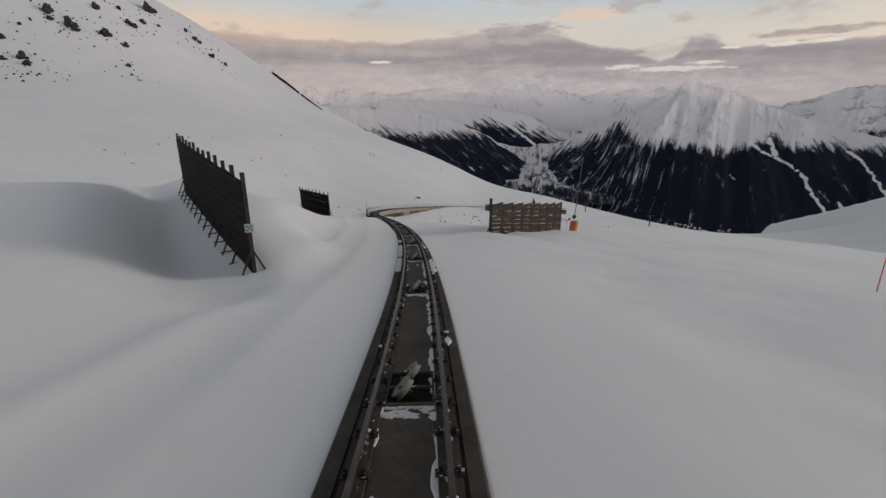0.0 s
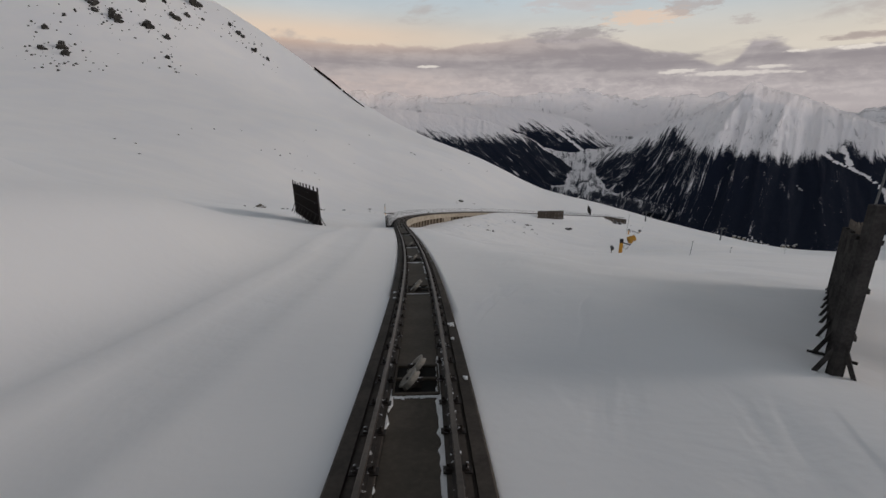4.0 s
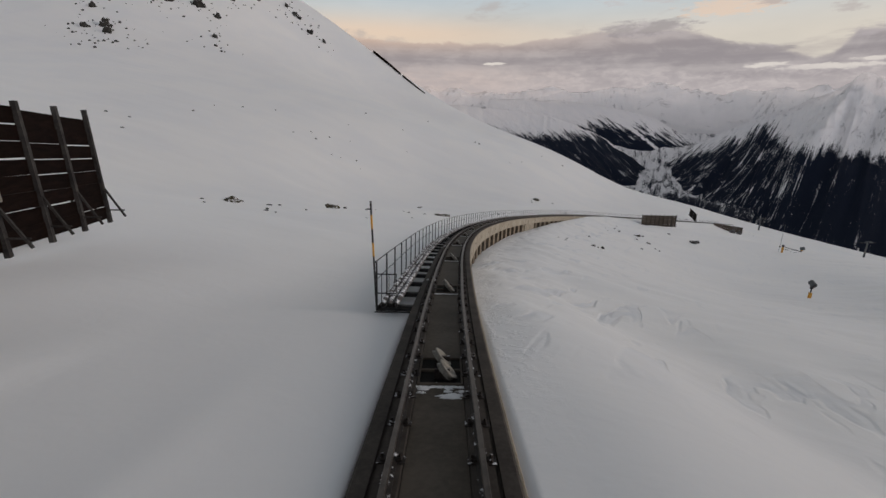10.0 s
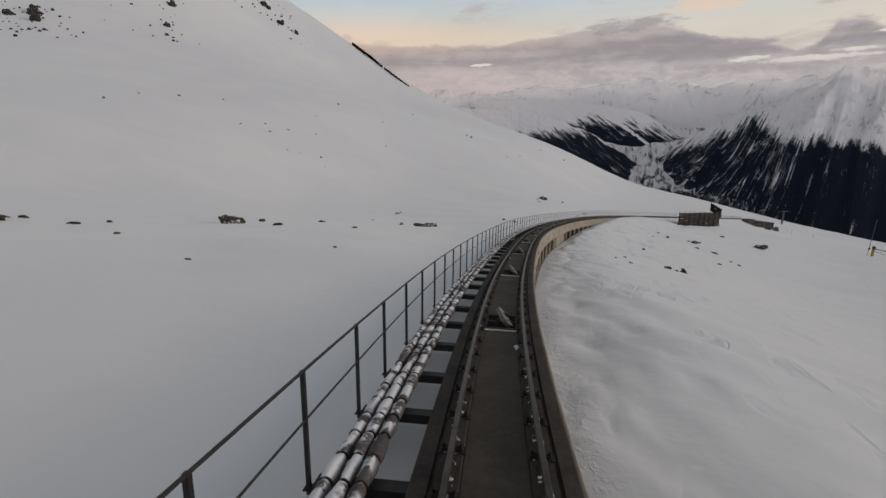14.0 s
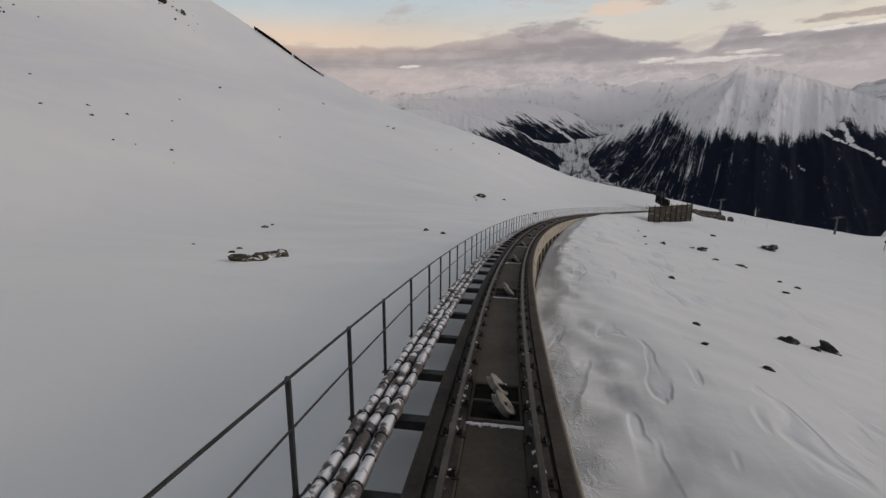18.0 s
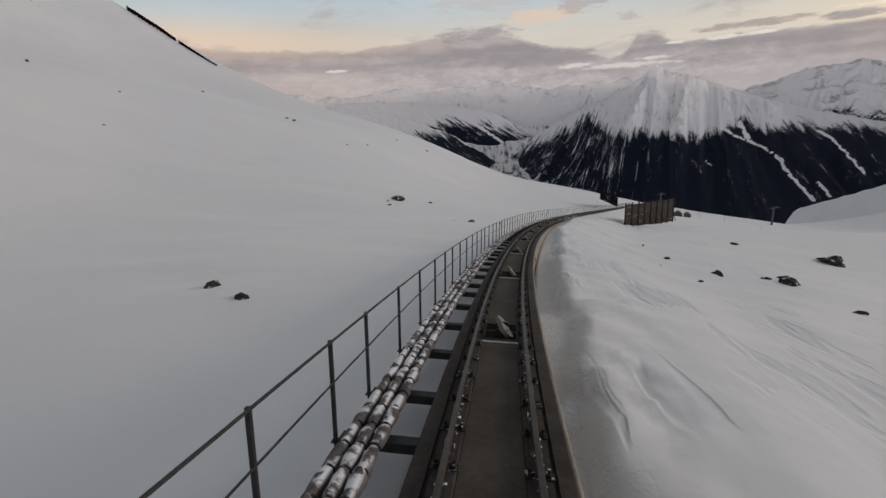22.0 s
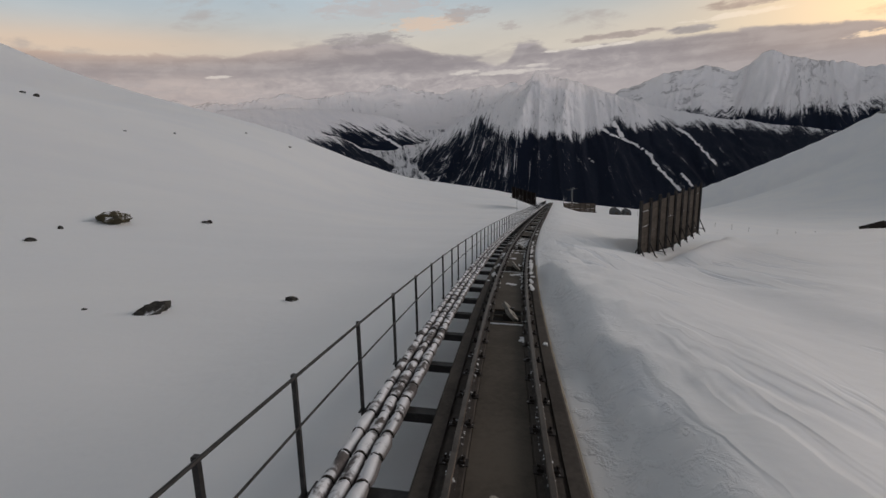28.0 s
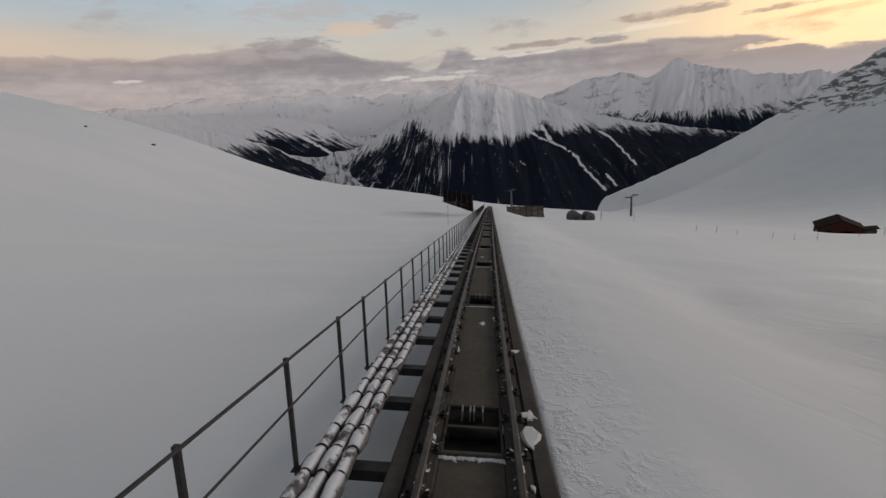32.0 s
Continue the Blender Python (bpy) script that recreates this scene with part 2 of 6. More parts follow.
def snow_material():
    m, g = material("wind_packed_snow")
    p = g.add("ShaderNodeTexCoord").outputs["Object"]
    broad = g.noise(p, 0.035, 4.0, 0.55, 0.3)
    drift = g.noise(p, 0.45, 4.0, 0.55, 0.2)
    grain = g.noise(p, 14.0, 3.0, 0.7)
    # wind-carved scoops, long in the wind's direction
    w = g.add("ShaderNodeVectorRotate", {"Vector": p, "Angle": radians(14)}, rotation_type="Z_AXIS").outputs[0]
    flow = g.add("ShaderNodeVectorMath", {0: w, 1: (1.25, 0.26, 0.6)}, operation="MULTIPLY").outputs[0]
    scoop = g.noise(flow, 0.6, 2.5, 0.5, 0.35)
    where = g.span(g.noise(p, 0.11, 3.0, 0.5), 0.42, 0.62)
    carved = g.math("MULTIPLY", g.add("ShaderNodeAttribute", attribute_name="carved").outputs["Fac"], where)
    clod = g.add("ShaderNodeAttribute", attribute_name="clods").outputs["Fac"]
    lumps = g.span(g.noise(p, 2.6, 5.0, 0.65, 0.4), 0.46, 0.66)
    col = g.mix(g.span(broad, 0.3, 0.7), (0.78, 0.785, 0.80), (0.83, 0.825, 0.82))
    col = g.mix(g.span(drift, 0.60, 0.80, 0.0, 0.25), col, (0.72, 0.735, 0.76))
    # shade inside the scoops, tinted blue-grey into the snow's colour
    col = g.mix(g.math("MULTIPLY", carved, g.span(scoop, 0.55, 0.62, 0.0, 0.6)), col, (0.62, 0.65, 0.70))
    # rock bands where the far slope is steep and bare
    bare = g.add("ShaderNodeAttribute", attribute_name="bare").outputs["Fac"]
    rp = g.add("ShaderNodeVectorMath", {0: p, 1: (1.0, 1.0, 3.2)}, operation="MULTIPLY").outputs[0]
    crag = g.noise(rp, 0.045, 7.0, 0.68, 0.5)
    rock = g.span(g.math("ADD", crag, g.math("MULTIPLY", g.math("SUBTRACT", bare, 1.0), 0.35)), 0.47, 0.53)
    col = g.mix(rock, col, g.mix(g.span(grain, 0.3, 0.7), (0.07, 0.068, 0.066), (0.17, 0.16, 0.15)))
    h = g.math("ADD", g.math("MULTIPLY", drift, 0.45), g.math("MULTIPLY", grain, 0.012))
    pit = g.math("MULTIPLY", g.span(scoop, 0.53, 0.60), g.span(scoop, 0.74, 0.60))
    h = g.math("ADD", h, g.math("MULTIPLY", carved, g.math("SUBTRACT", g.math("MULTIPLY", scoop, 0.9), g.math("MULTIPLY", pit, 0.55))))
    h = g.math("ADD", h, g.math("MULTIPLY", g.math("MULTIPLY", lumps, clod), 0.35))
    return finish(m, g, col, 0.6, 0.0, h, 0.45, 0.24, Specular_IOR_Level=0.3, Sheen_Weight=0.22, Sheen_Roughness=0.55)


def mountain_material(name, tree=(0.006, 0.0085, 0.016)):
    """Snow above, dark conifer forest below, split by thin gullies that run down the slope."""
    m, g = material(name)
    uv = g.add("ShaderNodeSeparateXYZ", {0: g.add("ShaderNodeUVMap", uv_map="slope").outputs[0]})
    u, v = uv.outputs[0], uv.outputs[1]
    wood = g.add("ShaderNodeAttribute", attribute_name="wood").outputs["Fac"]
    bare = g.add("ShaderNodeAttribute", attribute_name="bare").outputs["Fac"]
    cut = g.add("ShaderNodeAttribute", attribute_name="cut").outputs["Fac"]
    run = g.noise(g.vec(g.math("MULTIPLY", u, 0.75), g.math("MULTIPLY", v, 1.1)), 1.0, 3.0, 0.5, 0.35)
    fine = g.noise(g.vec(g.math("MULTIPLY", u, 2.0), g.math("MULTIPLY", v, 6.0), 4.0), 1.0, 5.0, 0.62, 0.8)
    patch = g.noise(g.vec(g.math("MULTIPLY", u, 1.0), g.math("MULTIPLY", v, 9.0), 7.0), 1.0, 8.0, 0.70, 0.3)
    dots = g.noise(g.vec(g.math("MULTIPLY", u, 12.0), g.math("MULTIPLY", v, 150.0)), 1.0, 3.0, 0.75)
    line = g.span(g.math("ABSOLUTE", g.math("SUBTRACT", run, 0.5)), 0.034, 0.006)
    thread = g.span(g.math("ABSOLUTE", g.math("SUBTRACT", fine, 0.5)), 0.035, 0.008)
    lines = g.math("MULTIPLY", g.math("MAXIMUM", line, g.math("MULTIPLY", thread, 0.7)), cut)
    f = g.math("ADD", wood, g.math("MULTIPLY", g.math("SUBTRACT", patch, 0.5), 2.5))
    f = g.math("ADD", f, g.math("MULTIPLY", g.math("SUBTRACT", fine, 0.5), 0.9))
    f = g.math("SUBTRACT", g.math("ADD", f, g.math("MULTIPLY", g.math("SUBTRACT", dots, 0.5), 1.7)), lines)
    trees = g.span(f, 0.30, 0.72)
    crag = g.noise(g.vec(g.math("MULTIPLY", u, 1.1), g.math("MULTIPLY", v, 14.0)), 1.0, 9.0, 0.72, 0.6)
    rock = g.math("MULTIPLY", g.span(g.math("ADD", crag, g.math("MULTIPLY", bare, 0.22)), 0.62, 0.72), g.span(dots, 0.30, 0.62))
    snow = g.mix(g.span(patch, 0.3, 0.7), (0.84, 0.825, 0.835), (0.90, 0.875, 0.87))
    col = g.mix(g.math("MULTIPLY", rock, 0.7), snow, (0.15, 0.14, 0.145))
    col = g.mix(trees, col, g.mix(dots, tree, [c * 2.4 for c in tree]))
    return finish(m, g, col, 0.9, 0.0, crag, 0.5, 30.0, Specular_IOR_Level=0.1)


SNOW = snow_material()
CONCRETE_DARK = grained("damp_track_concrete", (0.060, 0.050, 0.040), (0.098, 0.082, 0.066), 0.8, 0.8, bump=0.25, fine=14, spec=0.15)
CONCRETE_EDGE = grained("track_beam_concrete", (0.048, 0.041, 0.036), (0.092, 0.078, 0.067), 1.2, 0.85, bump=0.3, fine=12, spec=0.15)
CONCRETE_PALE = grained("weathered_viaduct_concrete", (0.24, 0.205, 0.155), (0.42, 0.375, 0.30), 0.7, 0.85, bump=0.3, fine=10)
CONCRETE_RIB = grained("brown_stained_concrete", (0.13, 0.10, 0.07), (0.27, 0.22, 0.16), 1.1, 0.85, bump=0.3, fine=10)
STEEL_RAIL = grained("worn_rail_steel", (0.05, 0.040, 0.034), (0.105, 0.085, 0.072), 3.0, 0.42, 0.8, bump=0.1)
STEEL_RUST = grained("rusty_fastening_steel", (0.014, 0.011, 0.010), (0.040, 0.030, 0.024), 9.0, 0.7, 0.3, bump=0.3, frost=0.12)
STEEL_GREY = grained("galvanised_steel", (0.085, 0.09, 0.095), (0.15, 0.155, 0.16), 5.0, 0.55, 0.6, bump=0.15)
STEEL_DARK = grained("dark_weathered_steel", (0.022, 0.021, 0.021), (0.052, 0.048, 0.047), 5.0, 0.6, 0.4, bump=0.15)
WOOD_DARK = grained("weathered_dark_timber", (0.0035, 0.0019, 0.0015), (0.012, 0.0062, 0.0046), 1.4, 0.9, bump=0.6, dist=0.02, stretch=(1, 1, 6), spec=0.06)
WOOD_WORN = grained("worn_brown_timber", (0.012, 0.009, 0.008), (0.034, 0.026, 0.022), 1.4, 0.9, bump=0.6, dist=0.02, stretch=(1, 1, 6), spec=0.08)
WOOD_GREY = grained("sun_bleached_timber", (0.050, 0.042, 0.035), (0.105, 0.086, 0.070), 1.4, 0.9, bump=0.6, dist=0.02, stretch=(1, 1, 6), spec=0.06)
WOOD_POST = grained("grey_timber_post", (0.026, 0.024, 0.024), (0.065, 0.060, 0.057), 2.0, 0.9, bump=0.5, dist=0.02, spec=0.06)
FROST_PIPE = grained("frosted_pipe_lagging", (0.075, 0.063, 0.060), (0.19, 0.17, 0.165), 3.0, 0.8, bump=0.6, dist=0.03, frost=0.46)
ROCK = grained("snow_dusted_rock", (0.022, 0.021, 0.020), (0.065, 0.060, 0.053), 1.6, 0.9, bump=0.8, dist=0.08, frost=0.15, spec=0.15)
ROCK_LICHEN = grained("lichen_covered_rock", (0.045, 0.038, 0.024), (0.10, 0.085, 0.052), 1.6, 0.9, bump=0.7, dist=0.06, frost=0.2, spec=0.15)
PAINT_YELLOW = grained("faded_yellow_paint", (0.50, 0.23, 0.02), (0.66, 0.34, 0.04), 3.0, 0.5, bump=0.1)
SHEAVE_PALE = grained("worn_pale_sheave", (0.13, 0.12, 0.105), (0.27, 0.25, 0.215), 7.0, 0.6, 0.2, bump=0.2)
# near-black stands for the recess's shade; the drum itself is black
PIT_BLACK = grained("recess_shade_and_black_drum", (0.006, 0.006, 0.006), (0.016, 0.014, 0.012), 4.0, 0.9, bump=0.2, spec=0.1)
BLACK_METAL = grained("dark_machine_metal", (0.02, 0.02, 0.022), (0.05, 0.05, 0.052), 6.0, 0.5, 0.4, bump=0.1)
RED_PAINT = grained("red_marker_paint", (0.45, 0.06, 0.04), (0.60, 0.10, 0.06), 6.0, 0.6, bump=0.1)
RED_BOARD = grained("dark_red_barn_board", (0.05, 0.018, 0.014), (0.11, 0.04, 0.03), 2.0, 0.85, bump=0.4, stretch=(6, 6, 1), spec=0.06)
PLATE_PALE = grained("pale_sign_paint", (0.42, 0.46, 0.46), (0.55, 0.60, 0.60), 6.0, 0.5, bump=0.05)
PLATE_DARK = grained("teal_sign_paint", (0.03, 0.10, 0.13), (0.06, 0.16, 0.19), 6.0, 0.5, bump=0.05)
ICE_SNOW = grained("crusted_track_snow", (0.68, 0.68, 0.69), (0.84, 0.84, 0.84), 3.0, 0.75, bump=0.6, dist=0.03)
MOUNTAIN = mountain_material("forested_mountainside")
FAR_RANGE = mountain_material("snowy_far_range", (0.008, 0.011, 0.020))


# ---------------------------------------------------------------- mesh helpers
def mesh_of(name, bm, mat, smooth=False):
    me = bpy.data.meshes.new(name)
    bm.to_mesh(me)
    bm.free()
    me.materials.append(mat)
    if smooth:
        me.polygons.foreach_set("use_smooth", [True] * len(me.polygons))
    return me


def part(name, bm, mat, parent=None, label="", smooth=False):
    """Links a bmesh, or a mesh that is there already, as one mesh object under a thing or a part."""
    me = bm if isinstance(bm, bpy.types.Mesh) else mesh_of(name, bm, mat, smooth)
    ob = new(name, me)
    ob.parent = parent
    if label:
        tagged(ob, label)
    return ob


def thing(name, m, label, category, group="", kind=""):
    ob = new(name)
    ob.matrix_basis = m
    ob.empty_display_size = 0.3
    return tagged(ob, label, category, group, kind)


def box(bm, c, size, m=None, bevel=0.0):
    """A box with centre c and edges size, turned by m."""
    r = bmesh.ops.create_cube(bm, size=1.0)
    t = Matrix.Translation(c) @ (m or Matrix()) @ Matrix.Diagonal((*size, 1))
    bmesh.ops.transform(bm, matrix=t, verts=r["verts"])
    if bevel:
        es = list({e for v in r["verts"] for e in v.link_edges})
        bmesh.ops.bevel(bm, geom=es, offset=bevel, segments=1, affect="EDGES")
    return bm


def beam(bm, a, b, w, h=None, sides=4, twist=0.0):
    """A straight bar from a to b, square or round."""
    a, b = Vector(a), Vector(b)
    q = (b - a).to_track_quat("Z", "Y").to_matrix().to_4x4()
    h = h or w
    r = bmesh.ops.create_cone(bm, cap_ends=True, segments=sides, radius1=0.5, radius2=0.5, depth=1.0)
    k = 1.4142 if sides == 4 else 1.0
    turn = pose(0, 0, 0, 0, 0, 45 if sides == 4 else 0)
    t = Matrix.Translation((a + b) / 2) @ q @ Matrix.Diagonal((w * k, h * k, (b - a).length, 1)) @ turn
    if sides == 4:
        t = Matrix.Translation((a + b) / 2) @ q @ Matrix.Diagonal((w, h, (b - a).length, 1)) @ Matrix.Diagonal((1.4142, 1.4142, 1, 1)) @ turn
    bmesh.ops.transform(bm, matrix=t, verts=r["verts"])
    return bm


def sweep(name, stations, section, mat, closed=True, caps=True):
    """A mesh that carries a cross-section of (across, up) along track stations."""
    verts, faces = [], []
    n = len(section)
    for s in stations:
        o, tan, rt, up = at(s)
        for a, b in section:
            verts.append(tuple(o + rt * a + up * b))
    for i in range(len(stations) - 1):
        for j in range(n if closed else n - 1):
            k = (j + 1) % n
            faces.append((i * n + j, i * n + k, (i + 1) * n + k, (i + 1) * n + j))
    if closed and caps:
        faces.append(tuple(range(n))[::-1])
        faces.append(tuple((len(stations) - 1) * n + j for j in range(n)))
    me = bpy.data.meshes.new(name)
    me.from_pydata(verts, [], faces)
    me.materials.append(mat)
    bm = bmesh.new()
    bm.from_mesh(me)
    bmesh.ops.recalc_face_normals(bm, faces=bm.faces)
    bm.to_mesh(me)
    bm.free()
    return me


# ---------------------------------------------------------------- the line of the track
# Rail-head centre every 16 m, and the cant there in degrees.
ALIGN = [
    (-0.19, -13.98, -0.58), (-0.36, 1.78, -3.25), (-1.09, 17.54, -5.89), (-2.52, 33.26, -8.48),
    (-4.76, 48.86, -11.09), (-7.69, 64.35, -13.74), (-11.04, 79.76, -16.40), (-14.36, 95.20, -19.05),
    (-17.05, 110.75, -21.66), (-18.55, 126.46, -24.26), (-18.74, 142.24, -26.85), (-18.12, 158.01, -29.46),
    (-16.49, 173.71, -32.09), (-13.84, 189.30, -34.69), (-10.25, 204.69, -37.22), (-5.70, 219.83, -39.76),
    (-0.22, 234.65, -42.29), (6.28, 249.05, -44.83), (13.55, 263.08, -47.41), (21.40, 276.80, -49.93),
    (29.43, 290.40, -52.46), (37.53, 303.97, -54.99), (45.63, 317.54, -57.52), (53.72, 331.10, -60.06),
    (61.82, 344.67, -62.59), (69.93, 358.23, -65.12), (78.03, 371.79, -67.66), (86.13, 385.35, -70.19),
    (94.23, 398.92, -72.72), (102.33, 412.48, -75.26), (110.43, 426.04, -77.79), (118.54, 439.60, -80.32),
    (126.64, 453.17, -82.86), 
]
CANT = [0.4, 0.5, 1.0, 1.1, 1.4, 1.4, 1.1, 0.2, -0.4, -0.8, -1.1, -2.1, -2.3, -2.7, -3.1, -3.6, -3.9, -4.0, -4.3, -4.4, -4.4, -4.4, -4.4, -4.4, -4.4, -4.4, -4.4, -4.4, -4.4, -4.4, -4.4, -4.4, -4.4]
STEP = 16.0
TABLE = np.array(ALIGN)
SLOPE_AT = np.gradient(TABLE, axis=0) / STEP


def line_at(s):
    """The rail-head centre at station s (Hermite between the table's points)."""
    s = np.clip(np.asarray(s, float) / STEP, 0, len(TABLE) - 1.0001)
    i = s.astype(int)
    u = (s - i)[..., None]
    p0, p1, m0, m1 = TABLE[i], TABLE[i + 1], SLOPE_AT[i] * STEP, SLOPE_AT[i + 1] * STEP
    return (2 * u**3 - 3 * u**2 + 1) * p0 + (u**3 - 2 * u**2 + u) * m0 + (-2 * u**3 + 3 * u**2) * p1 + (u**3 - u**2) * m1


def at(s):
    """Origin, way ahead, way right and way up at station s."""
    o = Vector(line_at(s))
    tan = (Vector(line_at(s + 0.4)) - Vector(line_at(s - 0.4))).normalized()
    rt = Vector((tan.y, -tan.x, 0)).normalized()
    up = rt.cross(tan)
    c = radians(float(np.interp(s / STEP, range(len(CANT)), CANT)))
    return o, tan, rt * math.cos(c) + up * math.sin(c), up * math.cos(c) - rt * math.sin(c)


def seat(s, across=0.0, up=0.0, flip=False):
    """The pose of a thing on the track: x across, y ahead, z up."""
    o, tan, rt, u = at(s)
    m = Matrix((rt, tan, u)).transposed().to_4x4()
    m.translation = o + rt * across + u * up
    return m


LINE = line_at(np.arange(0, 512, 1.0))
END = 505.0
VIADUCT = 108.755

# ---------------------------------------------------------------- the ground
# The mountainside as a tilted plane with broad mounds and hollows: x, y, height, half-widths, turn.
PLANE = (-3.10, -0.0678, -0.1688)
MOUNDS = [
    (-34, 42, 4.6, 21, 16, 0.0),
    (-358, 492, 87.0, 143, 129, 156.2),
    (-176, 534, 42.8, 36, 113, 82.7),
    (-43, 442, 26.3, 67, 227, 141.5),
    (-489, 533, 152.0, 202, 166, 16.6),
    (28, 167, -11.5, 26, 64, 158.2),
    (169, 194, -10.6, 42, 140, 150.3),
    (282, 189, 12.2, 153, 955, 14.4),
    (892, 776, 81.5, 331, 38, 119.9),
    (1026, 519, 186.6, 143, 223, 69.5),
    (350, 388, -24.7, 296, 135, 72.5),
    (28, 407, -8.3, 140, 29, 76.1),
    (-68, 176, 1.3, 16, 194, 58.5),
    (-65, 230, -10.0, 27, 85, 179.8),
    (298, 125, 7.4, 286, 77, 14.7),
    (-279, 48, -36.0, 120, 33, 174.7),
    (544, 1132, -83.5, 195, 239, 53.3),
    (215, 360, -8.8, 81, 149, 64.9),
    (106, 316, -4.6, 41, 16, 21.2),
]


def smooth(a, b, x):
    t = np.clip((x - a) / (b - a), 0, 1)
    return t * t * (3 - 2 * t)


def hill(x, y):
    z = PLANE[0] + PLANE[1] * x + PLANE[2] * y
    for mx, my, h, ra, rb, turn in MOUNDS:
        c, s = math.cos(radians(turn)), math.sin(radians(turn))
        a, b = (c * (x - mx) + s * (y - my)) / ra, (-s * (x - mx) + c * (y - my)) / rb
        z = z + h * np.exp(-0.5 * (a * a + b * b))
    rho = np.hypot(x, y - 140)
    turn = np.degrees(np.arctan2(x, y - 140))
    near = (1 - smooth(34, 43, turn)) * smooth(2, 10, turn)
    k = smooth(1250 - 730 * near, 2150 - 1150 * near, rho)
    return z * (1 - k) - 700.0 * k


def fractal(x, y, scale, octaves=4, seed=0.0):
    """Smooth noise in -1..1, by summed turned waves (cheap on arrays)."""
    rng = np.random.RandomState(int(seed) + 11)
    out = np.zeros_like(x)
    amp, total = 1.0, 0.0
    f = 2 * math.pi / scale
    for o in range(octaves):
        acc = 0
        for k in range(5):
            a, ph, st = rng.uniform(0, 2 * math.pi), rng.uniform(0, 6.28), rng.uniform(0.75, 1.3)
            bend = 1.3 * np.sin(f * 0.6 * st * (x * math.sin(a) - y * math.cos(a)) + ph * 2)
            acc = acc + np.sin(f * st * (x * math.cos(a) + y * math.sin(a)) + ph + bend)
        out += amp * acc / 3.2
        total += amp
        amp *= 0.5
        f *= 2.03
    return out / total


def nearest(x, y):
    """Station, signed distance to the right, and rail height at the nearest point of the line."""
    st, ds, zs = np.empty(x.shape), np.empty(x.shape), np.empty(x.shape)
    tan = np.gradient(LINE, axis=0)
    tan /= np.linalg.norm(tan[:, :2], axis=1)[:, None]
    for i in range(0, len(x), 4000):
        a, b = x[i:i + 4000], y[i:i + 4000]
        k = np.argmin((a[:, None] - LINE[None, :, 0]) ** 2 + (b[:, None] - LINE[None, :, 1]) ** 2, axis=1)
        dx, dy = a - LINE[k, 0], b - LINE[k, 1]
        along = dx * tan[k, 0] + dy * tan[k, 1]
        st[i:i + 4000] = k + along
        ds[i:i + 4000] = dx * tan[k, 1] - dy * tan[k, 0]
        zs[i:i + 4000] = LINE[k, 2] + along * tan[k, 2]
    return st, ds, zs


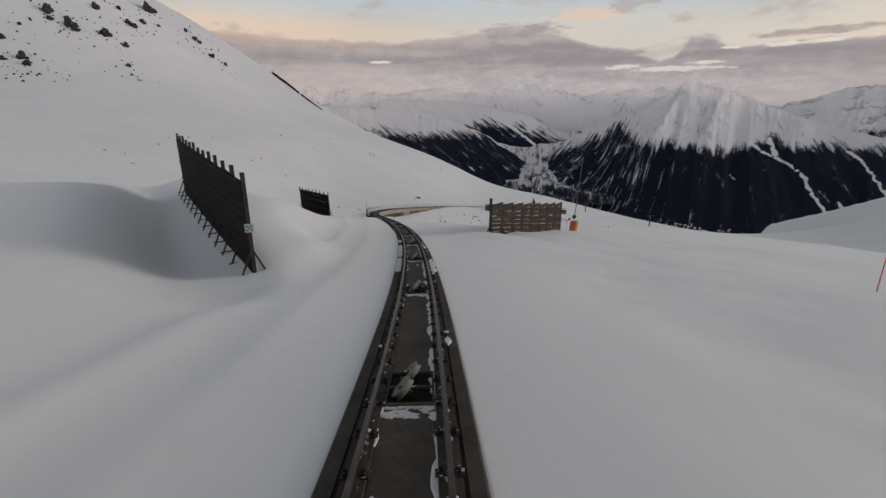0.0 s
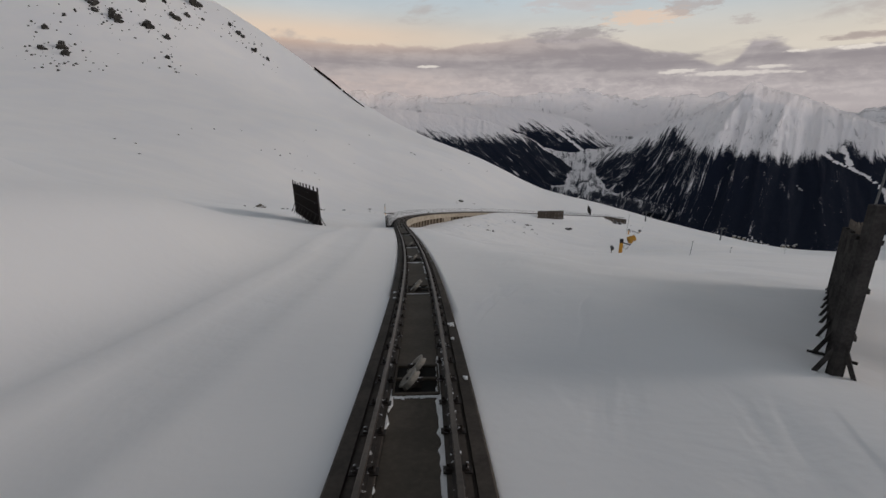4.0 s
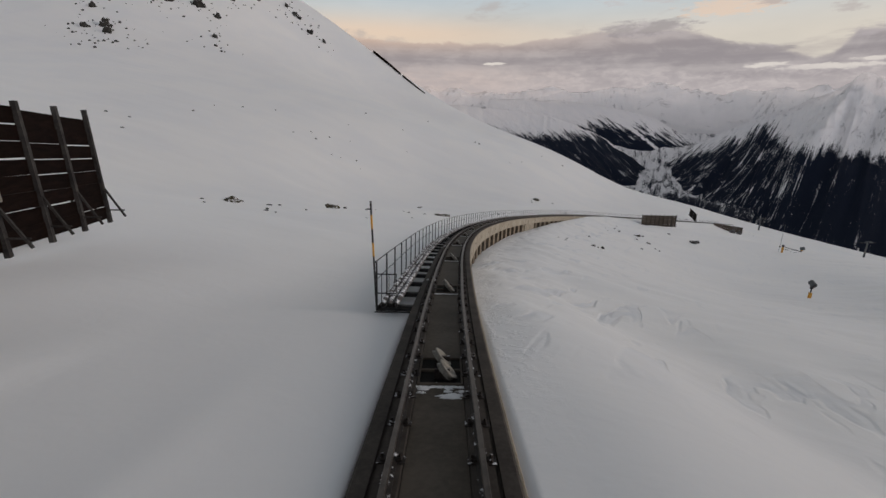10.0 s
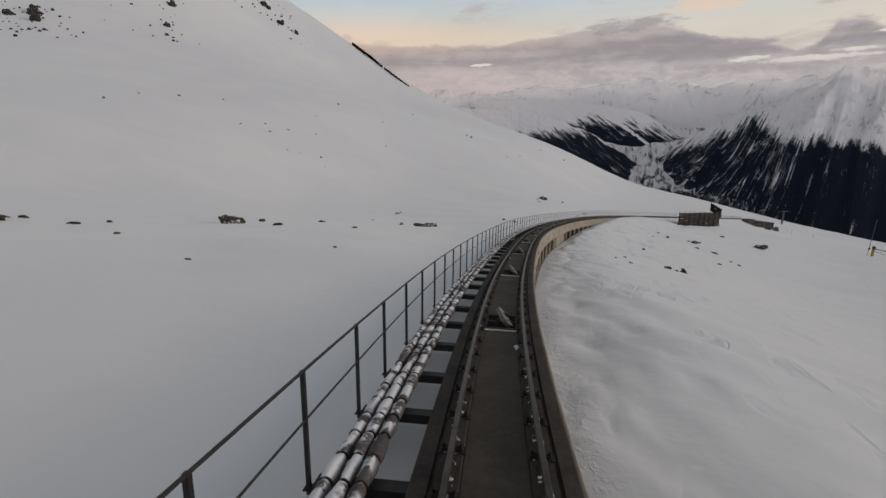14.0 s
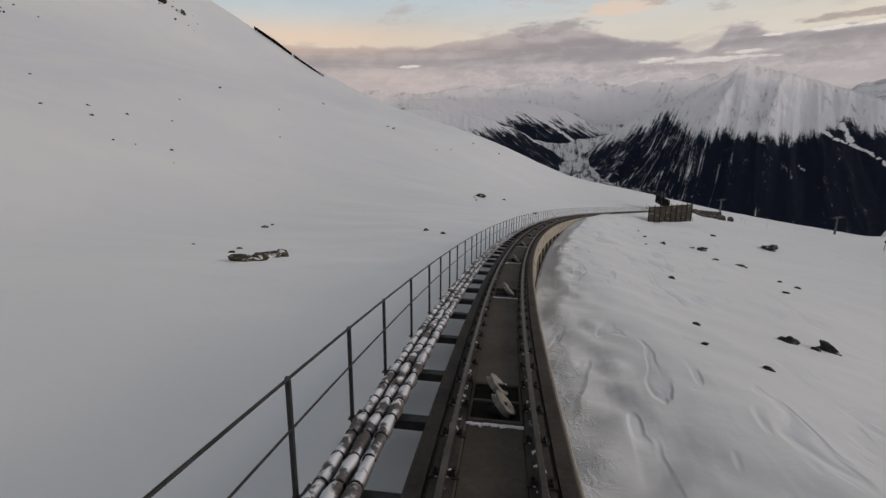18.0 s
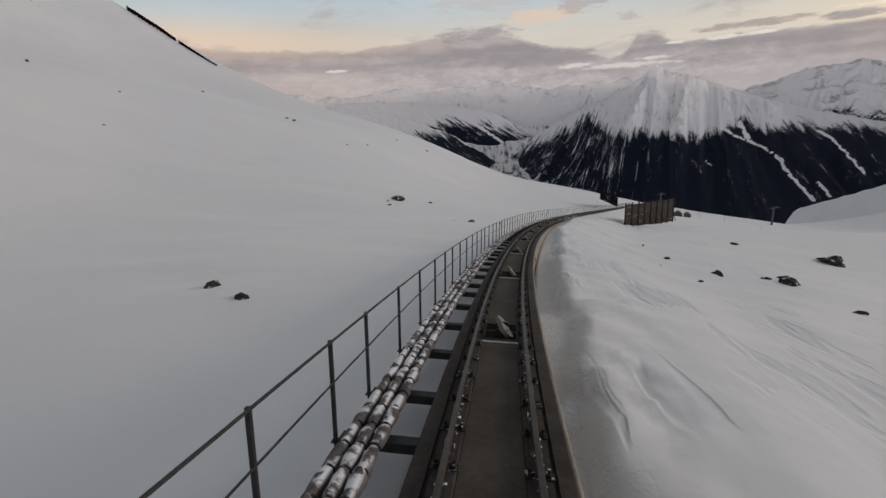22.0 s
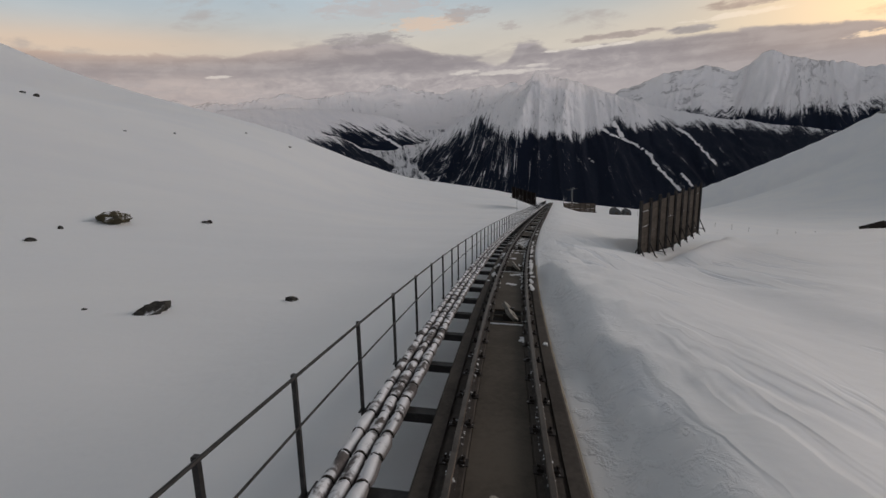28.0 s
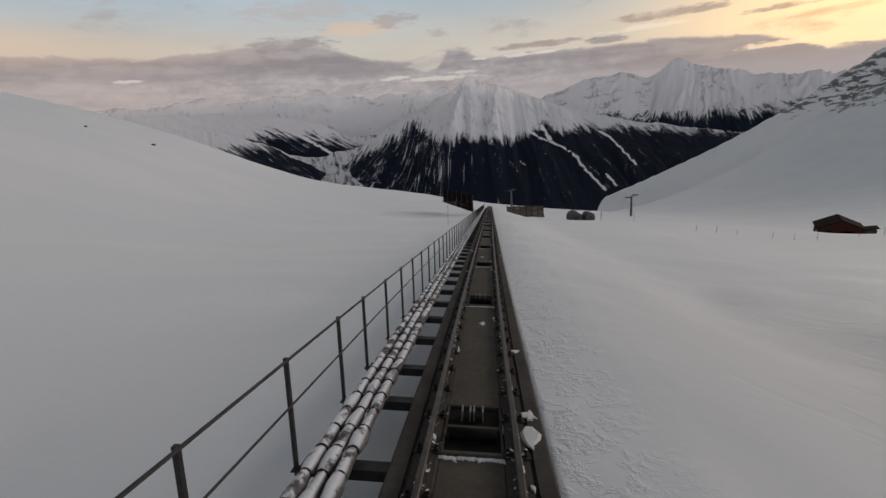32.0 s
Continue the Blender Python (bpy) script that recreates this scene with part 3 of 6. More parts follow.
def ground_z(x, y):
    """The snow's height, with the bench along the track."""
    x, y = np.atleast_1d(np.asarray(x, float)), np.atleast_1d(np.asarray(y, float))
    h = hill(x, y)
    s, d, z = nearest(x, y)
    a = np.abs(d)
    on_wall = smooth(VIADUCT - 16, VIADUCT + 10, s)
    left = -0.16 * (1 - on_wall) - 0.55 * on_wall
    drop = np.interp(s, [100, 108, 114, 122, 135, 150, 162, 190, 200, 210, 230, 255, 270, 285, 297, 330], [0.2, 0.45, 1.1, 1.7, 2.4, 2.8, 3.0, 2.9, 2.6, 2.4, 1.7, 0.42, 0.18, 0.16, 0.2, 0.25])
    right = -0.17 * (1 - on_wall) - drop * on_wall
    scarp = 0.2 * smooth(145, 165, s) * (1 - smooth(290, 300, s)) * np.clip(fractal(x, y, 2.6, 3, 16), -0.4, 1) * smooth(1.6, 2.2, a) * (1 - smooth(3.4, 4.6, a))
    clods = scarp + 0.13 * np.abs(fractal(x, y, 1.7, 3, 15)) * smooth(1.0, 1.4, a) * (1 - smooth(2.6, 4.0, a))
    right = right + on_wall * (0.15 * fractal(x, y, 9.0, 3, 5) * smooth(1.0, 3.0, a) + clods)
    ledge = 2.1 - 0.5 * smooth(245, 262, s) + 0.45 * fractal(s, s * 0 + 3, 11.0, 3, 6)
    right = right + 0.42 * smooth(184, 200, s) * (1 - smooth(280, 285, s)) * (smooth(ledge, ledge + 0.3, a) - 0.5)
    bench = z + np.where(d < 0, left + np.interp(s, [30, 60, 90, 112], [0.0, 0.03, 0.12, 0.02]) * a, right) - 0.02 * a
    reach = np.where(d < 0, 5.5 + 4.0 * smooth(50, 90, s), 9.0 + 2.0 * smooth(140, 165, s))
    wide = np.where(d < 0, 1 - smooth(98, 114, s), 0)
    keep = wide * (1 - smooth(13, 26, a))
    h = h * (1 - keep) + np.maximum(h, bench + 0.06 * np.clip(a - 5, 0, 25)) * keep
    w = (1 - smooth(2.2 + 3.5 * wide, reach + 6.0 * wide, a)) * (1 - smooth(500, 515, s))
    rough = smooth(2.0, 9.0, a)
    crest = np.interp(s, [20, 47, 94, 110], [5.7, 5.6, 6.4, 7.4]) + 0.25 * fractal(s, s * 0, 25.0, 2, 7)
    berm = np.where(d < 0, smooth(4, 14, s) * (1 - smooth(96, 110, s)), 0) * (0.27 * np.exp(-np.abs(a - crest) / np.where(a > crest, 0.9, 0.45)) + 0.05 * np.exp(-((a - 3.3) / 0.5) ** 2))
    ux, uy = 0.86 * x + 0.5 * y, -0.5 * x + 0.86 * y
    sastrugi = 0.16 * (0.25 + 0.75 * smooth(90, 125, s)) * smooth(-0.15, 0.45, fractal(x, y, 21.0, 2, 17)) * (0.5 - np.abs(fractal(ux + 1.5 * np.sin(uy / 9), uy * 0.28, 5.5, 3, 8))) * np.where(d > 0, 1.0, 0.15) * smooth(1.2, 3.0, a) * (1 - smooth(40, 120, a))
    waves = 0.11 * (0.45 - np.abs(fractal(d + 0.7 * np.sin(s / 2.7) + 0.25 * s, s * 0.3, 2.6, 3, 18))) * np.where(d > 0, 1.0, 0.0) * smooth(104, 116, s) * (1 - smooth(286, 300, s)) * smooth(1.2, 2.0, a) * (1 - smooth(7.0, 14.0, a))
    sastrugi = sastrugi + waves
    relief = 0.35 * fractal(x, y, 34.0, 3, 1) + 0.10 * fractal(x + 3 * np.sin(y / 7), y * 0.6, 6.5, 3, 2) * np.where(d > 0, 1.5, 0.5)
    out = bench * w + h * (1 - w) + berm + sastrugi + relief * rough * (1 - smooth(400, 1000, np.hypot(x, y - 140)) * 0.5)
    # level, scooped ground round the long fence above the track
    t = np.clip(((x + 8.3) * -14.6 + (y - 18.2) * 21.8) / (14.6 ** 2 + 21.8 ** 2), 0.0, 1.3)
    off = (-(x + 8.3) * 21.8 - (y - 18.2) * 14.6) / math.hypot(14.6, 21.8)
    lay = -6.24 + 0.25 * t + 0.10 * np.clip(off, -0.3, 30) - 1.15 * np.exp(-((off - 2.6) / 2.0) ** 2) * smooth(-0.1, 0.25, t) + 0.25 * np.exp(-((off + 1.2) / 1.2) ** 2)
    end = np.hypot(x + 8.3 + 14.6 * t, y - 18.2 - 21.8 * t)
    k = (1 - smooth(2.0, 7.5, end)) * smooth(3.5, 6.5, a)
    out = out * (1 - k) + lay * k
    # scooped hollow behind the grey fence on the lower straight, and a drift before it
    t = np.clip(((x - 25.3) * 14.4 + (y - 266.95) * 8.55) / (14.4 ** 2 + 8.55 ** 2), -0.2, 1.2)
    off = ((x - 25.3) * 8.55 - (y - 266.95) * 14.4) / math.hypot(14.4, 8.55)
    along = smooth(-0.15, 0.1, t) * (1 - smooth(0.9, 1.2, t))
    out = out + along * (-0.6 * np.exp(-((off - 1.3) / 0.8) ** 2) + 0.55 * np.exp(-((off - 3.2) / 0.9) ** 2) - 0.25 * np.exp(-((off + 1.0) / 0.6) ** 2) + 0.35 * np.exp(-((off + 3.0) / 1.0) ** 2))
    return np.where((a < 0.83) & (s < 508), z - 0.95 - np.where(d < 0, 0.1, 3.3) * on_wall, out)


def ground_at(x, y):
    return float(ground_z([x], [y])[0])


def build_ground():
    near = np.concatenate([[0, 0.82, 0.84, 1.0, 1.2, 1.45, 1.75, 2.1, 2.5, 3.0], 3.0 * 1.075 ** np.arange(1, 60)])
    side = near[near < 200]
    side = np.concatenate([side, np.geomspace(215, 4800, 44)])
    right = np.concatenate([near[near < 200], np.geomspace(206, 1300, 110), np.geomspace(1400, 4800, 18)])
    cols = np.concatenate([-side[:0:-1], right])
    ys = np.concatenate([-np.geomspace(40, 4500, 22)[::-1], np.arange(-30, 100, 0.8), np.arange(100, 262, 0.5), np.arange(262, 330, 0.8), np.arange(330, 520, 2.0), np.arange(525, 900, 9.0), np.geomspace(905, 4800, 60)])
    lx = np.interp(ys, LINE[:, 1], LINE[:, 0])
    x = lx[:, None] + cols[None, :]
    y = np.repeat(ys[:, None], len(cols), 1)
    z = ground_z(x.ravel(), y.ravel())
    n, m = len(ys), len(cols)
    v = np.column_stack([x.ravel(), y.ravel(), z])
    zz = z.reshape(n, m)
    bare = smooth(700, 820, x) * (1 - smooth(1500, 1800, x)) * smooth(430, 560, y) * (1 - smooth(900, 1000, y)) * smooth(-92, -55, zz + 0.05 * (x - 850) + 10 * fractal(x, y, 160.0, 3, 21))
    band = (zz + 14 * fractal(x, y, 120.0, 3, 22)) / 17.0
    z = z + (bare * (6.0 * (smooth(0.35, 0.65, band - np.floor(band)) - (band - np.floor(band))) + 4.0 * fractal(x, y, 45.0, 3, 23))).ravel()
    v[:, 2] = z
    idx = np.arange(n * m).reshape(n, m)
    f = np.stack([idx[:-1, :-1], idx[:-1, 1:], idx[1:, 1:], idx[1:, :-1]], -1).reshape(-1, 4)
    me = bpy.data.meshes.new("ground")
    me.from_pydata(v.tolist(), [], f.tolist())
    at_ = me.attributes.new("bare", "FLOAT", "POINT")
    at_.data.foreach_set("value", bare.ravel().astype(np.float32))
    st, ds, _ = nearest(x.ravel(), y.ravel())
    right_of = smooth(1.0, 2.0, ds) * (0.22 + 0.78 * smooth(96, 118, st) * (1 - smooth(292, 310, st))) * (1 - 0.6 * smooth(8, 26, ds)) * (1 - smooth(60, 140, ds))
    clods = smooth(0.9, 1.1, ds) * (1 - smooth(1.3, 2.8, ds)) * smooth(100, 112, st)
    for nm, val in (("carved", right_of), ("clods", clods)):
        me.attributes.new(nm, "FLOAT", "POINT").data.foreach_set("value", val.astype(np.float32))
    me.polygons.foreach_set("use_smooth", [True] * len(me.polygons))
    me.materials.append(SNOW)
    return tagged(new("ground", me), "wind-packed snow slope with soft drifts and ripples", "snow", kind="structure")


build_ground()


# ---------------------------------------------------------------- mountains across the valley
def range_mesh(name, crest, foot, mat, na, nr, spur=1.0, tree_line=None, fan=None, seed=0, bare=0.0, rugged=1.0, craggy=0.0, cut=0.3, runs=(), spines=()):
    """One mountainside from rows of (azimuth, distance, elevation) along its crest and (azimuth, distance, height) along its foot.
    fan: how far its ribs and gullies lean sideways on the way up, by azimuth."""
    c, ft = np.array(crest, float), np.array(foot, float)
    az = np.linspace(c[0, 0], c[-1, 0], na)
    rc, ec = np.interp(az, c[:, 0], c[:, 1]), np.interp(az, c[:, 0], c[:, 2])
    k5 = np.ones(9) / 9
    ec = np.convolve(np.pad(ec, 4, "edge"), k5, "valid")
    zc = -20 + rc * np.tan(np.radians(ec))
    rf, zf = np.interp(az, ft[:, 0], ft[:, 1]), np.interp(az, ft[:, 0], ft[:, 2])
    zc = zc + rugged * (20 * fractal(az * 10, az * 0 + seed, 40.0, 3, seed) + 13 * (0.5 - np.abs(fractal(az * 10, az * 0 + seed + 9, 14.0, 3, seed + 4))))
    s = np.concatenate([np.linspace(0, 1, nr), [1.08, 1.25]])
    A, S = np.meshgrid(az, s, indexing="ij")
    fn = np.array(fan or [(-180, 0), (180, 0)], float)
    U = A - np.interp(A, fn[:, 0], fn[:, 1]) * S
    r = rf[:, None] + (rc - rf)[:, None] * S
    k = np.clip(S, 0, 1)
    z = zf[:, None] + (zc - zf)[:, None] * (0.8 * k + 0.2 * k * k)
    z = np.where(S > 1, zc[:, None] - (S - 1) * 1500, z)
    warp = 5 * fractal(S * 20, A * 5, 14.0, 2, seed + 3)
    gully = fractal(U * 10 + warp, S * 7.0, 26.0, 3, seed + 1)
    rib = np.abs(fractal(U * 10 + warp, S * 9.0 + 50, 90.0, 3, seed + 2))
    env = np.sin(np.pi * np.clip(S, 0, 1)) ** 0.8 * (1 - 0.75 * smooth(0.55, 0.9, S))
    z = z + spur * env * (9 * gully + 80 * (0.35 - rib))
    high = smooth(0.25, 0.6, S) * (1 - 0.8 * smooth(0.88, 1.0, S))
    fold = np.abs(fractal(U * 10 + 2 * warp, S * 16.0, 30.0, 4, seed + 12))
    z = z + high * ((5 + 60 * craggy) * (0.35 - fold))
    lift = np.degrees(np.arctan2(z + 20, r))
    for line, tall, wide in spines:
        p = np.array(line, float)
        d = np.full_like(A, 99.0)
        bend = 0.35 * fractal(A * 10, lift * 10, 16.0, 3, seed + 20)
        for (a0, e0), (a1, e1) in zip(p, p[1:]):
            t = np.clip(((A - a0) * (a1 - a0) + (lift - e0) * (e1 - e0)) / ((a1 - a0) ** 2 + (e1 - e0) ** 2), 0, 1)
            d = np.minimum(d, np.hypot(A + bend - a0 - t * (a1 - a0), lift - e0 - t * (e1 - e0)))
        z = z + tall * np.exp(-d / wide) * smooth(0.2, 0.45, S) * (1 - smooth(0.84, 1.0, S))
    a = np.radians(A)
    x, y = r * np.sin(a), 140 + r * np.cos(a)
    n, m = A.shape
    idx = np.arange(n * m).reshape(n, m)
    f = np.stack([idx[:-1, :-1], idx[1:, :-1], idx[1:, 1:], idx[:-1, 1:]], -1).reshape(-1, 4)
    me = bpy.data.meshes.new(name)
    me.from_pydata(np.column_stack([x.ravel(), y.ravel(), z.ravel()]).tolist(), [], f.tolist())
    wt = np.array(tree_line or [(-180, -60), (180, -60)], float)
    rise = np.degrees(np.arctan2(z + 20, r))
    wood = np.clip(0.5 + (np.interp(az, wt[:, 0], wt[:, 1])[:, None] - rise) / 1.7, -0.9, 1.22)
    wood = wood + 0.4 * np.clip(rib - 0.3, -0.3, 0.3) + 0.2 * fractal(A * 10, S * 60, 45.0, 3, seed + 6)
    wood = wood - 0.9 * (1 - smooth(0.10, 0.2, S)) * smooth(0.25, 0.6, fractal(A * 40, S * 300, 16.0, 3, seed + 7))
    for line, wide in runs:
        p = np.array(line, float)
        d = np.full_like(A, 99.0)
        bend = 0.22 * fractal(A * 10, rise * 10, 9.0, 3, seed + 8)
        for (a0, e0), (a1, e1) in zip(p, p[1:]):
            t = np.clip(((A - a0) * (a1 - a0) + (rise - e0) * (e1 - e0)) / ((a1 - a0) ** 2 + (e1 - e0) ** 2), 0, 1)
            d = np.minimum(d, np.hypot(A + bend - a0 - t * (a1 - a0), rise - e0 - t * (e1 - e0)))
        wood = wood - 2.2 * (1 - smooth(wide * 0.5, wide * 1.5, d))
    cuts = np.interp(az, [c_[0] for c_ in cut], [c_[1] for c_ in cut])[:, None] * np.ones_like(z) if isinstance(cut, list) else np.full_like(z, cut)
    bared = bare + (0.9 * (0.33 - fold) + 0.25 * fractal(A * 10, S * 40, 60.0, 2, seed + 14)) * (0.4 + craggy)
    for nm, val in (("wood", wood), ("bare", bared), ("cut", cuts)):
        at_ = me.attributes.new(nm, "FLOAT", "POINT")
        at_.data.foreach_set("value", val.ravel().astype(np.float32))
    uv = me.uv_layers.new(name="slope")
    loops = np.empty(len(me.loops), dtype=np.int32)
    me.loops.foreach_get("vertex_index", loops)
    uv.data.foreach_set("uv", np.column_stack([U.ravel()[loops], S.ravel()[loops]]).astype(np.float32).ravel())
    me.polygons.foreach_set("use_smooth", [True] * len(me.polygons))
    me.materials.append(mat)
    return new(name, me)


tagged(range_mesh("far_range", [(-60, 4400, 4.0), (-26, 4400, 4.0), (-12, 4400, 3.9), (-6, 4400, 3.5), (-1, 4400, 4.5), (3, 4400, 3.6),
       (6, 4400, 4.3), (9, 4350, 4.1), (11.2, 4300, 5.1), (13.2, 4350, 4.2), (16, 4400, 3.6), (20, 4400, 4.0), (26, 4400, 4.0), (34, 4500, 3.0)],
       [(-60, 4000, -520), (34, 4150, -520)], FAR_RANGE, 520, 90, 1.4, None, [(-60, -6), (0, 8), (9, -6), (20, 8), (34, -6)], 3, 0.15, 1.5, 1.0),
       "snowy jagged mountain range with bare rock ribs", "mountain", kind="structure")
tagged(range_mesh("right_range", [(34, 4500, 1.5), (37.5, 4500, 2.4), (42, 4500, 3.7), (45, 4500, 4.0), (47.4, 4500, 3.1), (49.5, 4500, 4.0), (50.5, 4500, 4.7),
       (52.0, 4500, 3.9), (54, 4500, 3.5), (57, 4500, 2.7), (61.7, 4500, 2.1), (66, 4500, 2.0), (85, 4500, 2.5)],
       [(34, 3600, -520), (85, 3600, -520)], FAR_RANGE, 420, 90, 0.9, [(34, -0.7), (40.7, -0.6), (43.3, -0.2), (46, -0.5), (49, -0.6), (55, -0.7), (60, -0.6), (85, -0.6)], [(34, -5), (48, 7), (56, -6), (85, 4)], 8, 0.15, 1.3, 1.0),
       "snowy mountain range with a dark forest belt below", "mountain", kind="structure")
tagged(range_mesh("rear_mountain", [(-8, 4200, 3.0), (0, 4200, 2.9), (4, 4150, 2.5), (8, 4100, 1.9), (11, 4050, 1.0), (14, 4000, -0.6), (16, 3900, -1.8), (18, 3800, -2.4)],
       [(-8, 3500, -420), (8, 3500, -400), (18, 3550, -330)], MOUNTAIN, 220, 80, 0.5,
       [(-8, -1.0), (2, 0.0), (5.5, 0.6), (8, 0.4), (12, -0.5), (15, -1.4), (18, -2.0)], [(-8, -13), (18, -13)], 4, 0.0, 0.4, 0.0, 0.35, [([(6.2, 1.2), (9, -0.4), (12.0, -2.6)], 0.12)]),
       "forested mountain shoulder above a side valley", "mountain", kind="structure")
tagged(range_mesh("left_mountain", [(-40, 4000, 2.6), (-12, 3950, 2.2), (-6, 3900, 1.7), (-1, 3800, 1.0), (2, 3700, 0.3), (5, 3600, -0.9), (8, 3500, -2.7), (11, 3400, -4.8), (13, 3300, -6.6)],
       [(-40, 2500, -520), (8, 2500, -500), (13, 2750, -470)], MOUNTAIN, 320, 120, 0.6,
       [(-40, -0.8), (-9, -0.5), (-4, -1.0), (0, -0.8), (4, -0.6), (8, -0.5), (13, -2.0)], [(-40, -14), (13, -14)], 5, 0.0, 0.5, 0.0, 0.35, [([(2.4, 0.1), (4.8, -0.3), (7.4, -2.2), (11.4, -4.1)], 0.28)]),
       "mountainside with dark conifer forest and snowy upper slopes", "mountain", kind="structure")
tagged(range_mesh("domed_mountain", [(12.5, 3500, -4.2), (15.4, 3600, -1.7), (18, 3700, -0.2), (21.2, 3800, 1.3), (24, 3900, 2.6), (26.2, 3950, 3.6), (28.6, 4000, 4.5),
       (31.6, 4000, 4.1), (34.0, 3970, 3.0), (36.6, 3950, 1.9), (40.1, 3900, 0.4), (46.4, 3800, -1.2), (54, 3700, -2.6), (62, 3600, -4.2), (80, 3500, -5)],
       [(12.5, 3150, -420), (16, 2550, -490), (22, 2250, -600), (80, 2200, -620)], MOUNTAIN, 560, 150, 0.75,
       [(12, -3.2), (14.2, -2.7), (17.6, -1.2), (21.5, 0.5), (23.4, -1.0), (26, -1.8), (27, -1.4), (30, -1.8), (32.8, -2.2), (34.9, -1.5), (35.9, -0.7), (38, -1.3), (42, -1.7), (45.5, -1.6), (60, -3), (80, -3)],
       [(12, 9), (20, 8.5), (23.5, 6), (27, 3), (30, 0), (35, -6), (39, -10), (46, -9), (80, -10)], 6, 0.25, 0.6, 0.10,
       [(12, 0.45), (19, 0.62), (24, 0.5), (28, 0.38), (30.5, 0.2), (36, 0.15), (80, 0.2)],
       [([(34.6, -1.3), (36.1, -2.4), (37.5, -3.0), (38.8, -3.7), (40.1, -4.8), (40.7, -5.9), (41.9, -7.3), (43.1, -8.7)], 0.10),
        ([(42.8, -2.1), (43.8, -2.8), (44.7, -3.8), (45.6, -4.9), (46.6, -6.1)], 0.08), ([(43.2, -6.9), (44.3, -8.2)], 0.08), ([(36.3, -1.0), (37.2, -2.6)], 0.12), ([(33.6, -5.0), (34.2, -5.4)], 0.05)],
       [([(29.0, 4.3), (27.8, 2.0), (26.7, -0.6), (26.0, -2.8)], 170, 2.0), ([(27.6, 3.6), (24.4, 2.2), (21.0, 0.4)], 70, 1.3),
        ([(30.2, 4.3), (33.2, 3.0), (36.2, 1.4), (38.6, 0.0)], 90, 1.3), ([(31.6, 3.2), (31.2, 1.0), (30.6, -1.4)], 45, 1.0)]),
       "domed snowy mountain with dark forest split by white gullies", "mountain", kind="structure")


def cloud_veil():
    """Glowing sheet for the haze and thin cloud before the far crests; it fades downwards."""
    m, g = material("thin_mountain_cloud")
    uv = g.add("ShaderNodeSeparateXYZ", {0: g.add("ShaderNodeUVMap", uv_map="dome").outputs[0]})
    a, e = uv.outputs[0], uv.outputs[1]
    big = g.noise(g.vec(g.math("MULTIPLY", a, 0.16), g.math("MULTIPLY", e, 0.55)), 1.0, 5.0, 0.6, 0.4)
    wisp = g.noise(g.vec(g.math("MULTIPLY", a, 0.7), g.math("MULTIPLY", e, 1.6), 3.0), 1.0, 6.0, 0.62, 0.6)
    thick = g.math("ADD", g.math("MULTIPLY", big, 0.7), g.math("MULTIPLY", wisp, 0.3))
    up = g.math("MULTIPLY", g.span(e, 1.6, 4.6), g.span(e, 7.6, 5.4))
    f = g.math("MULTIPLY", g.math("MULTIPLY", up, g.span(thick, 0.36, 0.60, 0.30, 1.0)), g.span(a, 46.0, 33.0, 0.12, 0.60))
    col = g.mix(g.span(a, 10.0, -16.0), g.mix(g.span(wisp, 0.4, 0.65), (0.50, 0.455, 0.46), (0.62, 0.56, 0.55)), (0.66, 0.54, 0.49))
    glow = g.add("ShaderNodeEmission", {"Color": col, "Strength": 1.0})
    mix = g.add("ShaderNodeMixShader", {0: f, 1: g.add("ShaderNodeBsdfTransparent").outputs[0], 2: glow.outputs[0]})
    g.add("ShaderNodeOutputMaterial", {"Surface": mix.outputs[0]})
    az, el = np.linspace(-55, 80, 90), np.linspace(0.5, 8.0, 12)
    A, E = np.meshgrid(az, el, indexing="ij")
    R = 3660.0 + 30 * np.sin(A * 0.2)
    a_ = np.radians(A)
    v = np.column_stack([(R * np.sin(a_)).ravel(), (140 + R * np.cos(a_)).ravel(), (-20 + R * np.tan(np.radians(E))).ravel()])
    n, k = A.shape
    idx = np.arange(n * k).reshape(n, k)
    f4 = np.stack([idx[:-1, :-1], idx[1:, :-1], idx[1:, 1:], idx[:-1, 1:]], -1).reshape(-1, 4)
    me = bpy.data.meshes.new("cloud_veil")
    me.from_pydata(v.tolist(), [], f4.tolist())
    uvl = me.uv_layers.new(name="dome")
    loops = np.empty(len(me.loops), dtype=np.int32)
    me.loops.foreach_get("vertex_index", loops)
    uvl.data.foreach_set("uv", np.column_stack([A.ravel()[loops], E.ravel()[loops]]).astype(np.float32).ravel())
    me.materials.append(m)
    return tagged(new("backdrop", me), "glowing sheet for haze and thin pale cloud before the far summits", "cloud", kind="structure")


cloud_veil()


